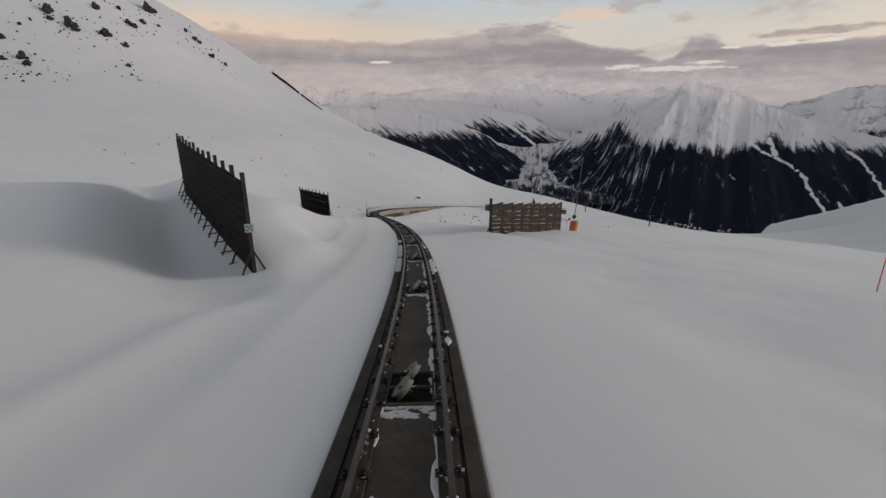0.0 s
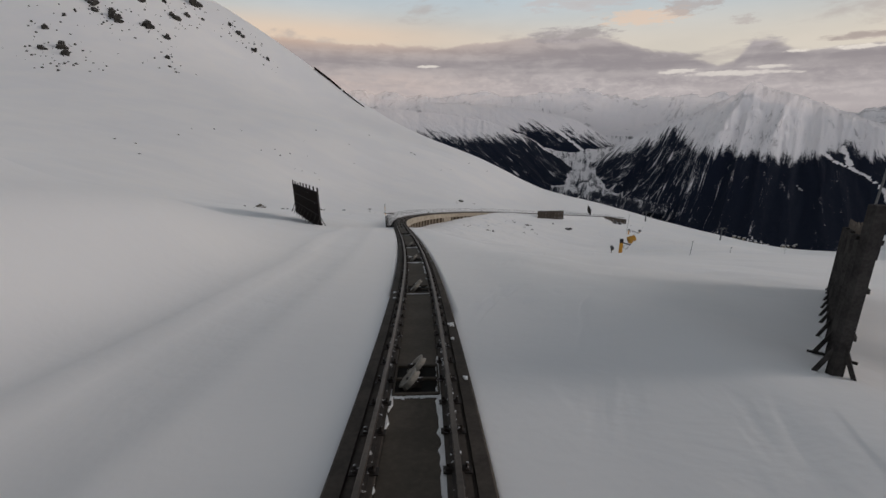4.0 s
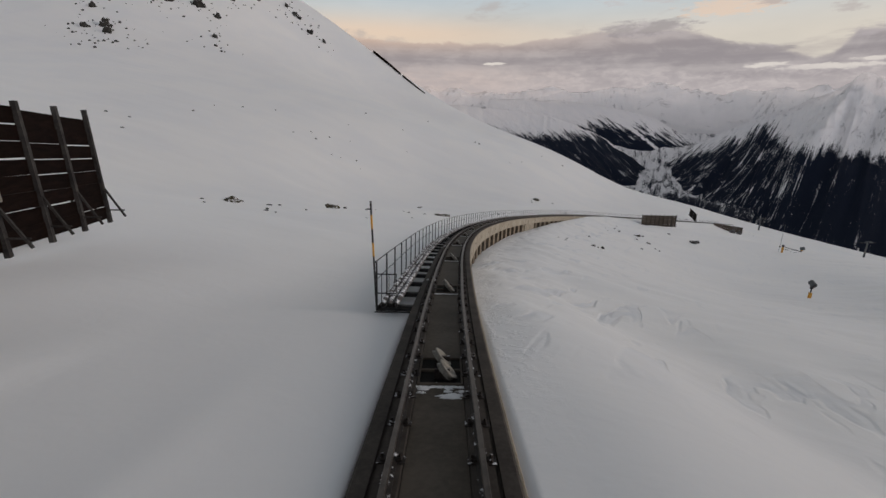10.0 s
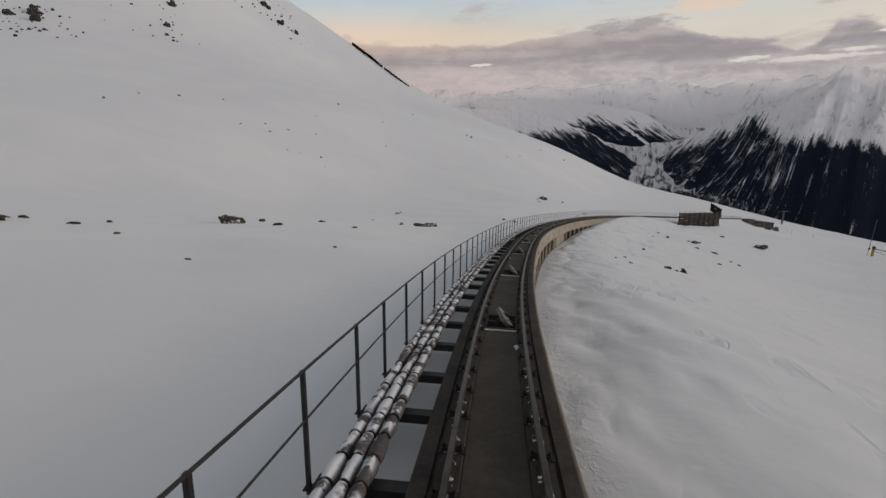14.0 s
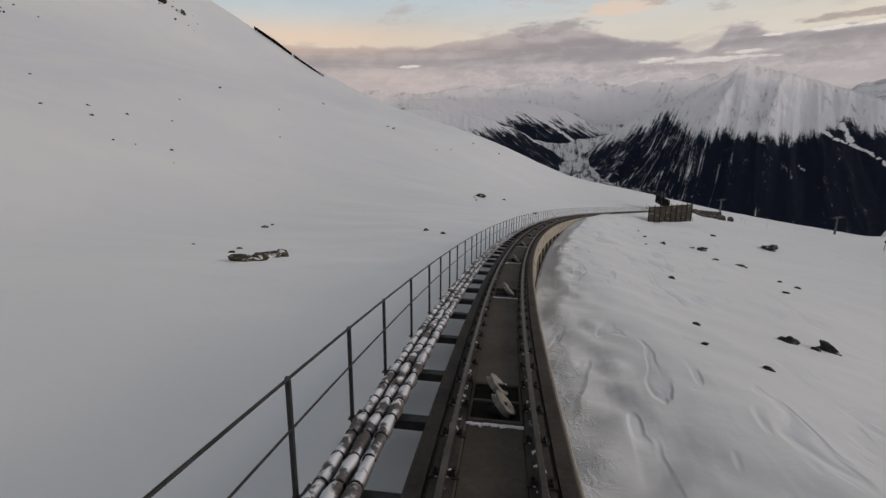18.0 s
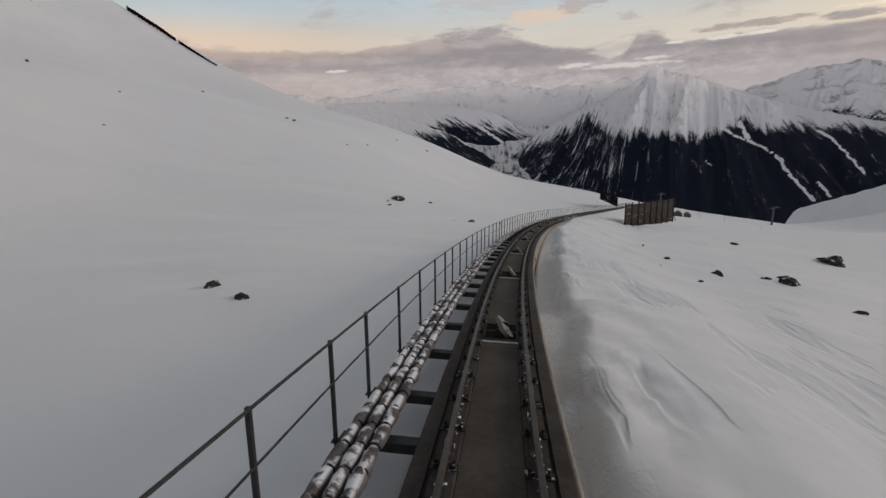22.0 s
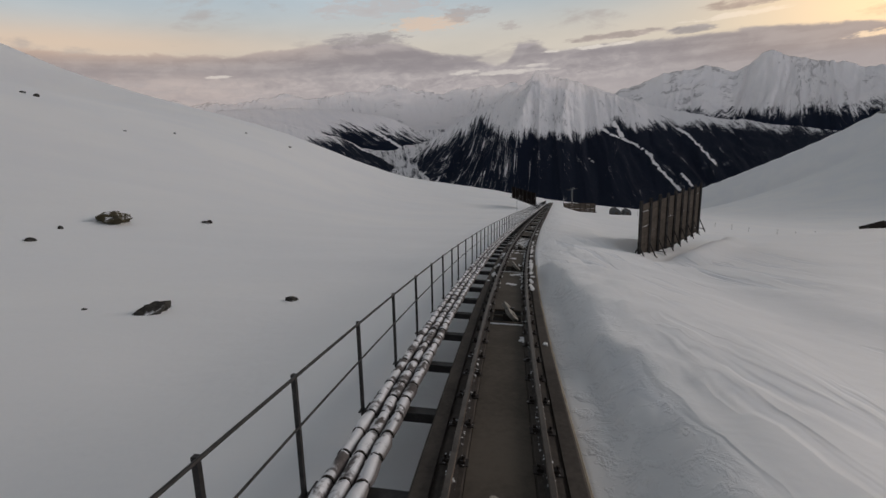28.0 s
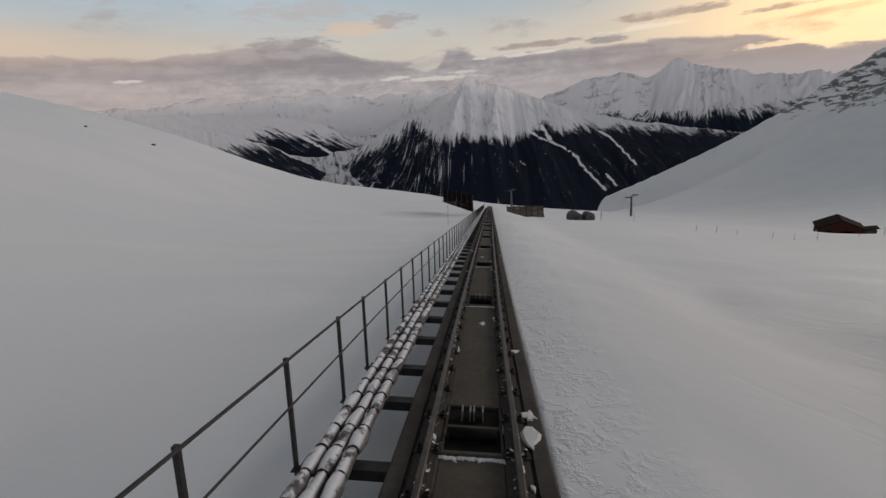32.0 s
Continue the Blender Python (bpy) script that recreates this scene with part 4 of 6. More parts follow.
def valley_floor():
    """The snowy floor of the side valley, rising away between the two forested flanks."""
    az, r = np.linspace(4, 22, 40), np.linspace(2450, 4100, 60)
    A, R = np.meshgrid(np.radians(az), r, indexing="ij")
    z = np.interp(R, [2450, 2850, 3100, 3500, 3900, 4100], [-425, -392, -354, -268, -140, -60])
    z = z + 9 * fractal(R, np.degrees(A) * 40, 240.0, 3, 31)
    n, m = A.shape
    idx = np.arange(n * m).reshape(n, m)
    f = np.stack([idx[:-1, :-1], idx[1:, :-1], idx[1:, 1:], idx[:-1, 1:]], -1).reshape(-1, 4)
    me = bpy.data.meshes.new("valley_floor")
    me.from_pydata(np.column_stack([(R * np.sin(A)).ravel(), (140 + R * np.cos(A)).ravel(), z.ravel()]).tolist(), [], f.tolist())
    wood = np.interp(R, [2450, 2750, 3000, 4100], [1.0, 0.9, 0.48, 0.36]).ravel()
    for nm, v in (("wood", wood), ("bare", wood * 0), ("cut", wood * 0 + 0.3)):
        me.attributes.new(nm, "FLOAT", "POINT").data.foreach_set("value", v.astype(np.float32))
    uv = me.uv_layers.new(name="slope")
    loops = np.empty(len(me.loops), dtype=np.int32)
    me.loops.foreach_get("vertex_index", loops)
    co = np.column_stack([np.degrees(A).ravel(), ((R - 2450) / 1650).ravel()])
    uv.data.foreach_set("uv", co[loops].astype(np.float32).ravel())
    me.polygons.foreach_set("use_smooth", [True] * len(me.polygons))
    me.materials.append(MOUNTAIN)
    return tagged(new("valley_floor", me), "snowy valley floor with scattered dark trees", "valley", kind="structure")


valley_floor()


# ---------------------------------------------------------------- the village at the foot of the far slope
def far_house(place, turn, length, pale):
    top = thing("house", Matrix.Translation(place) @ pose(0, 0, 0, 0, 0, turn), "small far-off house with a snowy gable roof in the valley", "house", "houses in the valley")
    w, h = length * 0.62, length * 0.5
    bm = bmesh.new()
    box(bm, (0, 0, h / 2 - 4), (length, w, h + 8))
    part("wall", bm, CONCRETE_PALE if pale else WOOD_POST, top)
    for sy in (-1, 1):
        bm = bmesh.new()
        box(bm, (0, sy * w * 0.28, h + w * 0.13), (length * 1.1, w * 0.66, 0.8), pose(0, 0, 0, -sy * 26, 0, 0))
        part("roof", bm, ICE_SNOW, top, "snowy roof")
    return top


slope = next(o for o in scene.objects if o.name == "domed_mountain").data
spots = np.empty(len(slope.vertices) * 3, dtype=np.float32)
slope.vertices.foreach_get("co", spots)
spots = spots.reshape(-1, 3)
bearing = np.degrees(np.arctan2(spots[:, 0], spots[:, 1]))
rise = np.degrees(np.arctan2(spots[:, 2], np.hypot(spots[:, 0], spots[:, 1])))
dice = random.Random(17)
for i in range(34):
    a, e = dice.uniform(22.5, 35.5), dice.uniform(-11.7, -11.0)
    k = int(np.argmin((bearing - a) ** 2 + (rise - e) ** 2))
    far_house([float(c) for c in spots[k]], dice.uniform(0, 180), dice.uniform(9, 15), i % 3)


# ---------------------------------------------------------------- the track
def steps(a, b, d):
    return [a + d * i for i in range(int((b - a) / d) + 1)]


def blob(bm, c, size, seed, m=None, cuts=2, lump=0.25):
    """A lumpy stone or clod with an uneven outline."""
    r = bmesh.ops.create_icosphere(bm, subdivisions=cuts, radius=0.5)
    t = Matrix.Translation(c) @ (m or Matrix()) @ Matrix.Diagonal((*size, 1))
    for v in r["verts"]:
        p = v.co * 2.2 + Vector((seed * 7.13, seed * 3.7, seed * 1.9))
        v.co *= 1 + lump * (noise.noise(p) + 0.6 * noise.noise(p * 2.3))
        v.co = t @ v.co
    return r["verts"]


def patch(bm, m, outline_r, thick, seed, across=1.0, along=1.0, n=14):
    """A thin ragged sheet of snow that lies on the track: m is its pose."""
    thick, n = min(thick, 0.018), n + 8
    ring = []
    for i in range(n):
        a = 2 * math.pi * i / n
        k = 1 + 0.7 * noise.noise(Vector((math.cos(a) * 1.3 + seed * 5.1, math.sin(a) * 1.3, seed * 2.7))) + 0.75 * noise.noise(Vector((math.cos(a) * 3.6, math.sin(a) * 3.6 + seed * 4.3, seed)))
        k = max(k, 0.3)
        ring.append((math.cos(a) * outline_r * k * across, math.sin(a) * outline_r * k * along))
    low = [bm.verts.new(m @ Vector((x, y, 0.0))) for x, y in ring]
    top = [bm.verts.new(m @ Vector((x * 0.82, y * 0.82, thick))) for x, y in ring]
    mid = bm.verts.new(m @ Vector((0, 0, thick * 1.3)))
    for i in range(n):
        j = (i + 1) % n
        bm.faces.new((low[i], low[j], top[j], top[i]))
        bm.faces.new((top[i], top[j], mid))


def ribbon(bm, s0, s1, a0, a1, h, thick, rag0, rag1, seed):
    """A long strip of snow along the track between two ragged edges."""
    last = None
    for i, s in enumerate(steps(s0, s1, 0.14)):
        e = min(1.0, (s - s0) / 0.3, (s1 - s) / 0.3 + 0.15)
        w0 = a0 + rag0 * (noise.noise(Vector((s * 1.6, seed, 0))) + 1.1 * noise.noise(Vector((s * 4.3, seed, 3))))
        w1 = a1 + rag1 * (noise.noise(Vector((s * 1.6, seed, 7))) + 1.1 * noise.noise(Vector((s * 4.3, seed, 9))))
        mid = (w0 + w1) / 2
        w0, w1 = mid + (w0 - mid) * e, mid + (w1 - mid) * e
        tk = min(thick, 0.03) * (1 + 0.5 * noise.noise(Vector((s * 3, seed, 1))))
        m = seat(s)
        row = [bm.verts.new(m @ Vector(p)) for p in ((w0, 0, h), (w0 * 0.85 + w1 * 0.15, 0, h + tk), (w0 * 0.15 + w1 * 0.85, 0, h + tk), (w1, 0, h))]
        if last:
            for j in range(3):
                bm.faces.new((last[j], last[j + 1], row[j + 1], row[j]))
        last = row


rnd = random.Random(7)
track = thing("funicular_track", Matrix(), "single funicular track on a dark concrete bed, partly snowed over", "railway track", kind="structure")
run = steps(0.5, END, 2.0)
BED = [(-0.93, -0.9), (0.93, -0.9), (0.93, -0.13), (0.90, -0.10), (0.72, -0.10), (0.715, -0.155), (0.675, -0.155), (0.67, -0.10), (0.40, -0.10), (0.38, -0.16),
       (-0.38, -0.16), (-0.40, -0.10), (-0.67, -0.10), (-0.675, -0.155), (-0.715, -0.155), (-0.72, -0.10), (-0.90, -0.10), (-0.93, -0.13)]
part("track_bed", sweep("track_bed", run, BED, CONCRETE_EDGE), CONCRETE_EDGE, track)
part("centre_plate", sweep("centre_plate", run, [(-0.375, -0.156), (0.375, -0.156), (0.375, -0.140), (-0.375, -0.140)], CONCRETE_DARK), CONCRETE_DARK, track, "dark brown plate between the rails")
for side in (-1, 1):
    c = side * 0.525
    foot = [(c - 0.07, -0.102), (c + 0.07, -0.102), (c + 0.07, -0.085), (c + 0.014, -0.065), (c + 0.014, -0.010), (c - 0.014, -0.010), (c - 0.014, -0.065), (c - 0.07, -0.085)]
    head = [(c - 0.014, -0.012), (c + 0.014, -0.012), (c + 0.036, 0.0), (c + 0.036, 0.034), (c + 0.026, 0.042), (c - 0.026, 0.042), (c - 0.036, 0.034), (c - 0.036, 0.0)]
    rail = part("rail", sweep("rail", steps(0.5, END, 1.0), foot, STEEL_RUST), STEEL_RUST, track, "worn steel rail with a rusty foot")
    part("rail_head", sweep("rail_head", steps(0.5, END, 1.0), head, STEEL_RAIL), STEEL_RAIL, rail, "worn brown steel running surface")


def clip_mesh():
    bm = bmesh.new()
    box(bm, (0, 0, 0.007), (0.12, 0.15, 0.014), bevel=0.003)
    box(bm, (0.015, 0, 0.026), (0.075, 0.09, 0.045), pose(0, 0, 0, 0, 18, 0), bevel=0.008)
    beam(bm, (0.0, 0, 0.025), (0.0, 0, 0.09), 0.042, sides=6)
    return mesh_of("rail_clip", bm, STEEL_RUST)


def clip_poses(s):
    for side in (-1, 1):
        for inner in (-1, 1):
            m = seat(s, side * 0.525 + inner * 0.105, -0.098)
            yield m @ (pose(0, 0, 0) if inner < 0 else pose(0, 0, 0, 0, 0, 180))


CLIP = clip_mesh()
CLIP_STEP = 0.87
rest = bmesh.new()
for i, s in enumerate(steps(1.0, END - 60, CLIP_STEP)):
    for m in clip_poses(s):
        if 118 < s < 183:
            ob = part("rail_clip", CLIP, STEEL_RUST, track)
            ob.matrix_basis = m
        else:
            n0 = len(rest.verts)
            rest.from_mesh(CLIP)
            rest.verts.ensure_lookup_table()
            for v in rest.verts[n0:]:
                v.co = m @ v.co
tagged(part("rail_clips", rest, STEEL_RUST, track), "rusty rail clips along both rails", kind="stuff")


# ---------------------------------------------------------------- cable rollers between the rails
def roller_pit(lean):
    """A sunk frame with two grooved sheaves that lean into the curve; lean 0: upright rollers."""
    top = thing("cable_roller", Matrix(), "steel cable roller set in a dark recess between the rails", "cable roller", "cable rollers between the rails")
    bm = bmesh.new()
    for y in (-0.62, 0.0, 0.62):
        box(bm, (0, y, -0.115), (0.76, 0.07, 0.05), bevel=0.006)
    for x in (-0.365, 0.365):
        box(bm, (x, 0, -0.115), (0.035, 1.26, 0.05), bevel=0.006)
    part("frame", bm, CONCRETE_DARK, top)
    # a flat sheet on the plate, its black paints the depth's shade
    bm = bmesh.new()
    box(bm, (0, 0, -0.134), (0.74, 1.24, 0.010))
    part("recess", bm, PIT_BLACK, top, "flat black sheet for the shade in the recess")
    if lean:
        for k, y in ((0, 0.32), (1, -0.32)):
            prof = [(0.03, -0.03), (0.11, -0.03), (0.12, -0.05), (0.19, -0.052), (0.21, -0.044), (0.165, 0.0), (0.21, 0.044), (0.19, 0.052), (0.12, 0.05), (0.11, 0.03), (0.03, 0.03)]
            bm = bmesh.new()
            n = 20
            rings = [[bm.verts.new((math.cos(2 * math.pi * i / n) * r, math.sin(2 * math.pi * i / n) * r, h)) for i in range(n)] for r, h in prof]
            for a, b in zip(rings, rings[1:]):
                for i in range(n):
                    bm.faces.new((a[i], a[(i + 1) % n], b[(i + 1) % n], b[i]))
            sh = part("sheave", bm, SHEAVE_PALE, top, "tilted pale grooved sheave", True)
            sh.matrix_basis = pose(lean * 0.05 + (0.06 if k else -0.04) * lean, y, 0.01, 0, 46 * lean, 0)
            bm = bmesh.new()
            beam(bm, (-0.10 * lean, y, -0.11), (0.16 * lean, y, -0.11), 0.06, 0.30)
            beam(bm, (0.12 * lean, y - 0.13, -0.11), (-0.02 * lean, y - 0.13, 0.03), 0.03, 0.05)
            beam(bm, (0.12 * lean, y + 0.13, -0.11), (-0.02 * lean, y + 0.13, 0.03), 0.03, 0.05)
            part("bracket", bm, STEEL_RUST, top)
    else:
        for x in (-0.16, -0.05, 0.0, 0.12):
            bm = bmesh.new()
            box(bm, (x, 0.28, -0.045), (0.024, 0.20, 0.15), bevel=0.004)
            part("guide_plate", bm, SHEAVE_PALE, top, "thin grey upright guide plate")
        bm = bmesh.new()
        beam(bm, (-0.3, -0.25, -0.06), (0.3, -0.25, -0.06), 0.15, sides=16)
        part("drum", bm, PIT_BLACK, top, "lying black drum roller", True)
    bm = bmesh.new()
    for i in range(7):
        patch(bm, pose(-0.33 + i * 0.11, -0.68 + 0.03 * noise.noise(Vector((i * 1.7, 0, 0))), -0.138), 0.075, 0.03, i + 3, 1.0, 0.6)
    part("snow_rim", bm, ICE_SNOW, top, "thin rim of snow")
    return top


LEFT_CURVE = [20.78 + 8.13 * i for i in range(8)]
RIGHT_CURVE = [103.9, 111.33] + [float(v) + 0.68 for v in np.interp(range(22), [0, 3, 7, 10, 15, 21], [118.75, 143.0, 175.4, 200.2, 240.4, 288.3])]
STRAIGHT = [90.7, 296.98] + [303.5 + 7.6 * i for i in range(17)]
for places, lean in ((LEFT_CURVE, -1), (RIGHT_CURVE, 1), (STRAIGHT, 0)):
    first = roller_pit(lean)
    first.matrix_basis = seat(places[0])
    for s in places[1:]:
        copy_thing(first, seat(s))

# ---------------------------------------------------------------- snow left lying on the track
bm = bmesh.new()
for i in range(380):
    s = rnd.choice([rnd.uniform(10, 42), rnd.uniform(40, 80), rnd.uniform(276, 300), rnd.uniform(276, 296), rnd.uniform(80, 275), rnd.uniform(300, 360)])
    if 100 < s < 270 and rnd.random() < 0.75:
        continue
    lane = rnd.random()
    if lane < 0.5:
        a, h = 0.44 + rnd.gauss(0, 0.05), -0.135
    elif lane < 0.62:
        a, h = -0.43 + rnd.gauss(0, 0.04), -0.135
    elif lane < 0.78:
        a, h = rnd.uniform(0.60, 0.86), -0.098
    elif lane < 0.86:
        a, h = rnd.uniform(-0.86, -0.62), -0.098
    else:
        a, h = rnd.uniform(-0.35, 0.35), -0.138
        if rnd.random() < 0.6:
            continue
    r = rnd.uniform(0.03, 0.10) * (1.6 if s < 42 and 0.3 < a < 0.5 else 1)
    patch(bm, seat(s, a, h), r, rnd.uniform(0.012, 0.035), i, 0.8, rnd.uniform(0.9, 2.6), 10)
for s0, s1 in ((276.0, 281.5), (282.5, 288.0), (289.0, 296.0)):
    ribbon(bm, s0, s1, 0.37, 0.462, -0.142, 0.05, 0.06, 0.0, s0)
    ribbon(bm, s0 + 1.0, s1 - 0.6, -0.462, -0.39, -0.142, 0.045, 0.0, 0.05, s0 + 1)
for k in range(16):
    s0 = 276.5 + 1.15 * k + rnd.uniform(-0.3, 0.3)
    side = rnd.choice((-1, 1, 1))
    ribbon(bm, s0, s0 + rnd.uniform(0.5, 1.3), min(side * 0.62, side * 0.80), max(side * 0.62, side * 0.80), -0.10, 0.05, 0.06, 0.06, s0)
    if k % 2:
        c = rnd.uniform(-0.2, 0.25)
        for q in range(5):
            patch(bm, seat(s0 + rnd.gauss(0, 0.16), c + rnd.gauss(0, 0.08), -0.139), rnd.uniform(0.03, 0.09), 0.02, s0 + q * 3.1, 1.2, 1.6, 16)
for i in range(90):
    s = 292.6 + rnd.gauss(0, 1.5)
    patch(bm, seat(s, rnd.uniform(-0.33, 0.36), -0.139), rnd.uniform(0.025, 0.10), rnd.uniform(0.012, 0.03), i + 400, 1.1, rnd.uniform(0.8, 1.7), 14)
for i in range(40):
    s = rnd.uniform(281, 294)
    a = rnd.choice((-0.44, 0.44, 0.44, 0.64, -0.64, 0.8))
    patch(bm, seat(s, a + rnd.gauss(0, 0.03), -0.137 if abs(a) < 0.5 else -0.098), rnd.uniform(0.05, 0.09), 0.035, i + 990, 1.0, rnd.uniform(1.5, 4.0), 12)


for s0, s1 in ((17.5, 19.4), (20.2, 22.9), (23.2, 30.5), (31.3, 47.0), (48.0, 54.5), (65.0, 67.6), (68.2, 71.0), (73.5, 75.2), (76.2, 79.0)):
    ribbon(bm, s0, s1, 0.33, 0.462, -0.142, 0.03, 0.07, 0.0, s0)
for s0, s1 in ((32.8, 37.5), (37.95, 44.1), (46.0, 48.0)):
    ribbon(bm, s0, s1, -0.915, -0.645, -0.10, 0.03, 0.004, 0.012, s0 + 3)
for s0, s1 in ((19.0, 20.6), (26.5, 28.0), (33.0, 35.2), (35.9, 38.4), (41.2, 43.9), (44.9, 46.2), (51.5, 53.0)):
    ribbon(bm, s0, s1, -0.46, -0.37, -0.142, 0.03, 0.0, 0.06, s0 + 9)
for s0, s1, w in ((22.8, 23.4, 0.82), (32.4, 36.3, 0.90), (41.6, 42.8, 0.80), (43.0, 44.2, 0.76), (281.0, 282.6, 0.8), (287.5, 288.4, 0.8), (299.5, 300.5, 0.86), (303.0, 303.7, 0.84)):
    ribbon(bm, s0, s1, 0.62, w, -0.10, 0.03, 0.03, 0.05, s0 + 5)
for s0 in (20.1, 28.2, 36.4, 44.5, 68.9, 77.0, 103.2):
    for k in range(9):
        patch(bm, seat(s0 + rnd.gauss(-0.12, 0.09), rnd.uniform(-0.3, 0.36), -0.139), rnd.uniform(0.04, 0.11), 0.014, s0 + k, 1.4, 0.8, 18)
tagged(part("track_snow", bm, ICE_SNOW, None), "ragged leftovers of snow on the track", "snow", kind="stuff")


# ---------------------------------------------------------------- viaduct, brackets, pipes and railing
viaduct = thing("track_viaduct", Matrix(), "pale concrete viaduct with piers that carries the curved track", "viaduct", kind="structure")
part("side_beam", sweep("side_beam", steps(100.0, END, 2.0), [(0.932, -1.45), (0.985, -1.45), (0.985, -0.20), (0.97, -0.18), (0.932, -0.18)], CONCRETE_PALE), CONCRETE_PALE, viaduct, "pale weathered concrete side beam")
part("deck", sweep("deck", steps(100.0, END, 2.0), [(-0.80, -1.05), (0.90, -1.05), (0.90, -0.925), (-0.80, -0.925)], CONCRETE_PALE), CONCRETE_PALE, viaduct)
bm = bmesh.new()
box(bm, (0.35, 0, -1.7), (1.0, 1.7, 3.6), bevel=0.05)
PIER = mesh_of("pier", bm, CONCRETE_RIB)
bm = bmesh.new()
box(bm, (0.35, 0, -1.7), (1.0, 5.3, 3.6), bevel=0.05)
BLOCK = mesh_of("abutment", bm, CONCRETE_PALE)
bm = bmesh.new()
beam(bm, (0, 0, 0), (0.02, 0, 0), 0.24, sides=10)
ANCHOR = mesh_of("anchor_cap", bm, CONCRETE_DARK)
for k, s in enumerate(steps(110.0, 400.0, 4.8)):
    solid = 196 < s < 206 or 268 < s < 274
    p = part("abutment" if solid else "pier", BLOCK if solid else PIER, CONCRETE_PALE if solid else CONCRETE_RIB, viaduct, "solid pale abutment wall" if solid else "brown stained concrete pier")
    m = seat(s, 0.12, -1.43)
    p.matrix_basis = Matrix.Translation(m.translation) @ Matrix.Rotation(math.atan2(m[1][1], m[0][1]) - math.pi / 2, 4, "Z")
for s in steps(112.8, 330.0, 7.67):
    p = part("anchor_cap", ANCHOR, CONCRETE_DARK, viaduct, "dark anchor cap")
    p.matrix_basis = seat(s, 0.982, -0.80)
part("backing_wall", sweep("backing_wall", steps(104.0, END, 2.0), [(-0.70, -5.0), (0.35, -5.0), (0.35, -1.06), (-0.70, -1.06)], CONCRETE_DARK), CONCRETE_DARK, viaduct, "dark wall behind the piers")

# a post wherever a bracket carries it; the bays are a little uneven
BAY = 1.79
MARKS = [109.0, 114.68, 116.23, 123.77, 127.22, 132.79, 134.96, 138.45, 139.93, 162.6, 164.35, 165.75, 169.28, 173.51, 177.01, 181.35, 183.15, 186.74, 191.1, 194.7, 200.67, 204.24, 210.12, 211.91, 213.32,
         219.47, 221.24, 222.78, 228.43, 231.98, 233.41, 237.48, 241.11, 242.5, 264.12, 265.53, 273.14, 276.69, 278.16, 282.39, 285.92, 293.18, 296.73, 300.62, 304.16, 305.54, 470.0]
POSTS = []
for lo, hi in zip(MARKS, MARKS[1:]):
    count = max(1, round((hi - lo) / BAY))
    POSTS += [lo + 0.12 + (hi - lo) * i / count for i in range(count)]
bm = bmesh.new()
box(bm, (-1.45, 0, -0.30), (1.08, 0.16, 0.14), bevel=0.008)
box(bm, (-1.45, 0, -0.225), (1.08, 0.20, 0.012))
BRACKET = mesh_of("bracket", bm, STEEL_DARK)
gallery = thing("pipe_gallery", Matrix(), "steel brackets beside the track that carry three frosted pipes", "pipe rack", kind="structure")
for s in POSTS:
    p = part("bracket", BRACKET, STEEL_DARK, gallery, "dark steel bracket")
    p.matrix_basis = seat(s + 0.18)


def frosted_pipe(across, r, seed):
    """A lagged pipe, pinched at each clamp and lumpy with frost in between."""
    verts, faces = [], []
    n, st = 10, []
    for k in steps(VIADUCT, 460.0, 0.5):
        st += [(k, 0.84), (k + 0.05, 0.96), (k + 0.16, 1.04), (k + 0.30, 1.06), (k + 0.42, 0.98)]
    for i, (s, g) in enumerate(st):
        o, tan, rt, up = at(s)
        g *= 1 + 0.30 * noise.noise(Vector((s * 2.1, seed * 9.0, 0)))
        for j in range(n):
            a = 2 * math.pi * j / n
            q = g * (1 + 0.34 * noise.noise(Vector((s * 3.0, math.cos(a) + seed * 4, math.sin(a)))))
            verts.append(o + rt * (across + math.cos(a) * r * q) + up * (-0.11 + math.sin(a) * r * q * (1.1 if math.sin(a) > 0 else 0.9)))
    for i in range(len(st) - 1):
        for j in range(n):
            k = (j + 1) % n
            faces.append((i * n + j, i * n + k, (i + 1) * n + k, (i + 1) * n + j))
    me = bpy.data.meshes.new("pipe")
    me.from_pydata([tuple(v) for v in verts], [], faces)
    me.materials.append(FROST_PIPE)
    me.polygons.foreach_set("use_smooth", [True] * len(me.polygons))
    return me


for k, a in enumerate((-1.79, -1.60, -1.41)):
    part("pipe", frosted_pipe(a, 0.085, k + 1), FROST_PIPE, gallery, "frost-covered lagged pipe")
bm = bmesh.new()
for a in (-1.79, -1.60, -1.41):
    n = 9
    for i in range(n):
        t0, t1 = math.pi * i / n, math.pi * (i + 1) / n
        beam(bm, (a + math.cos(t0) * 0.078, 0, -0.11 + math.sin(t0) * 0.084), (a + math.cos(t1) * 0.078, 0, -0.11 + math.sin(t1) * 0.084), 0.028, 0.014)
CLAMP = mesh_of("pipe_clamp", bm, STEEL_RUST)
rest = bmesh.new()
for s in steps(VIADUCT, 455.0, 0.5):
    if 118 < s < 250:
        p = part("pipe_clamp", CLAMP, STEEL_RUST, gallery)
        p.matrix_basis = seat(s)
    else:
        n0 = len(rest.verts)
        rest.from_mesh(CLAMP)
        rest.verts.ensure_lookup_table()
        m = seat(s)
        for v in rest.verts[n0:]:
            v.co = m @ v.co
tagged(part("pipe_clamps", rest, STEEL_RUST, gallery), "dark pipe clamps", kind="stuff")


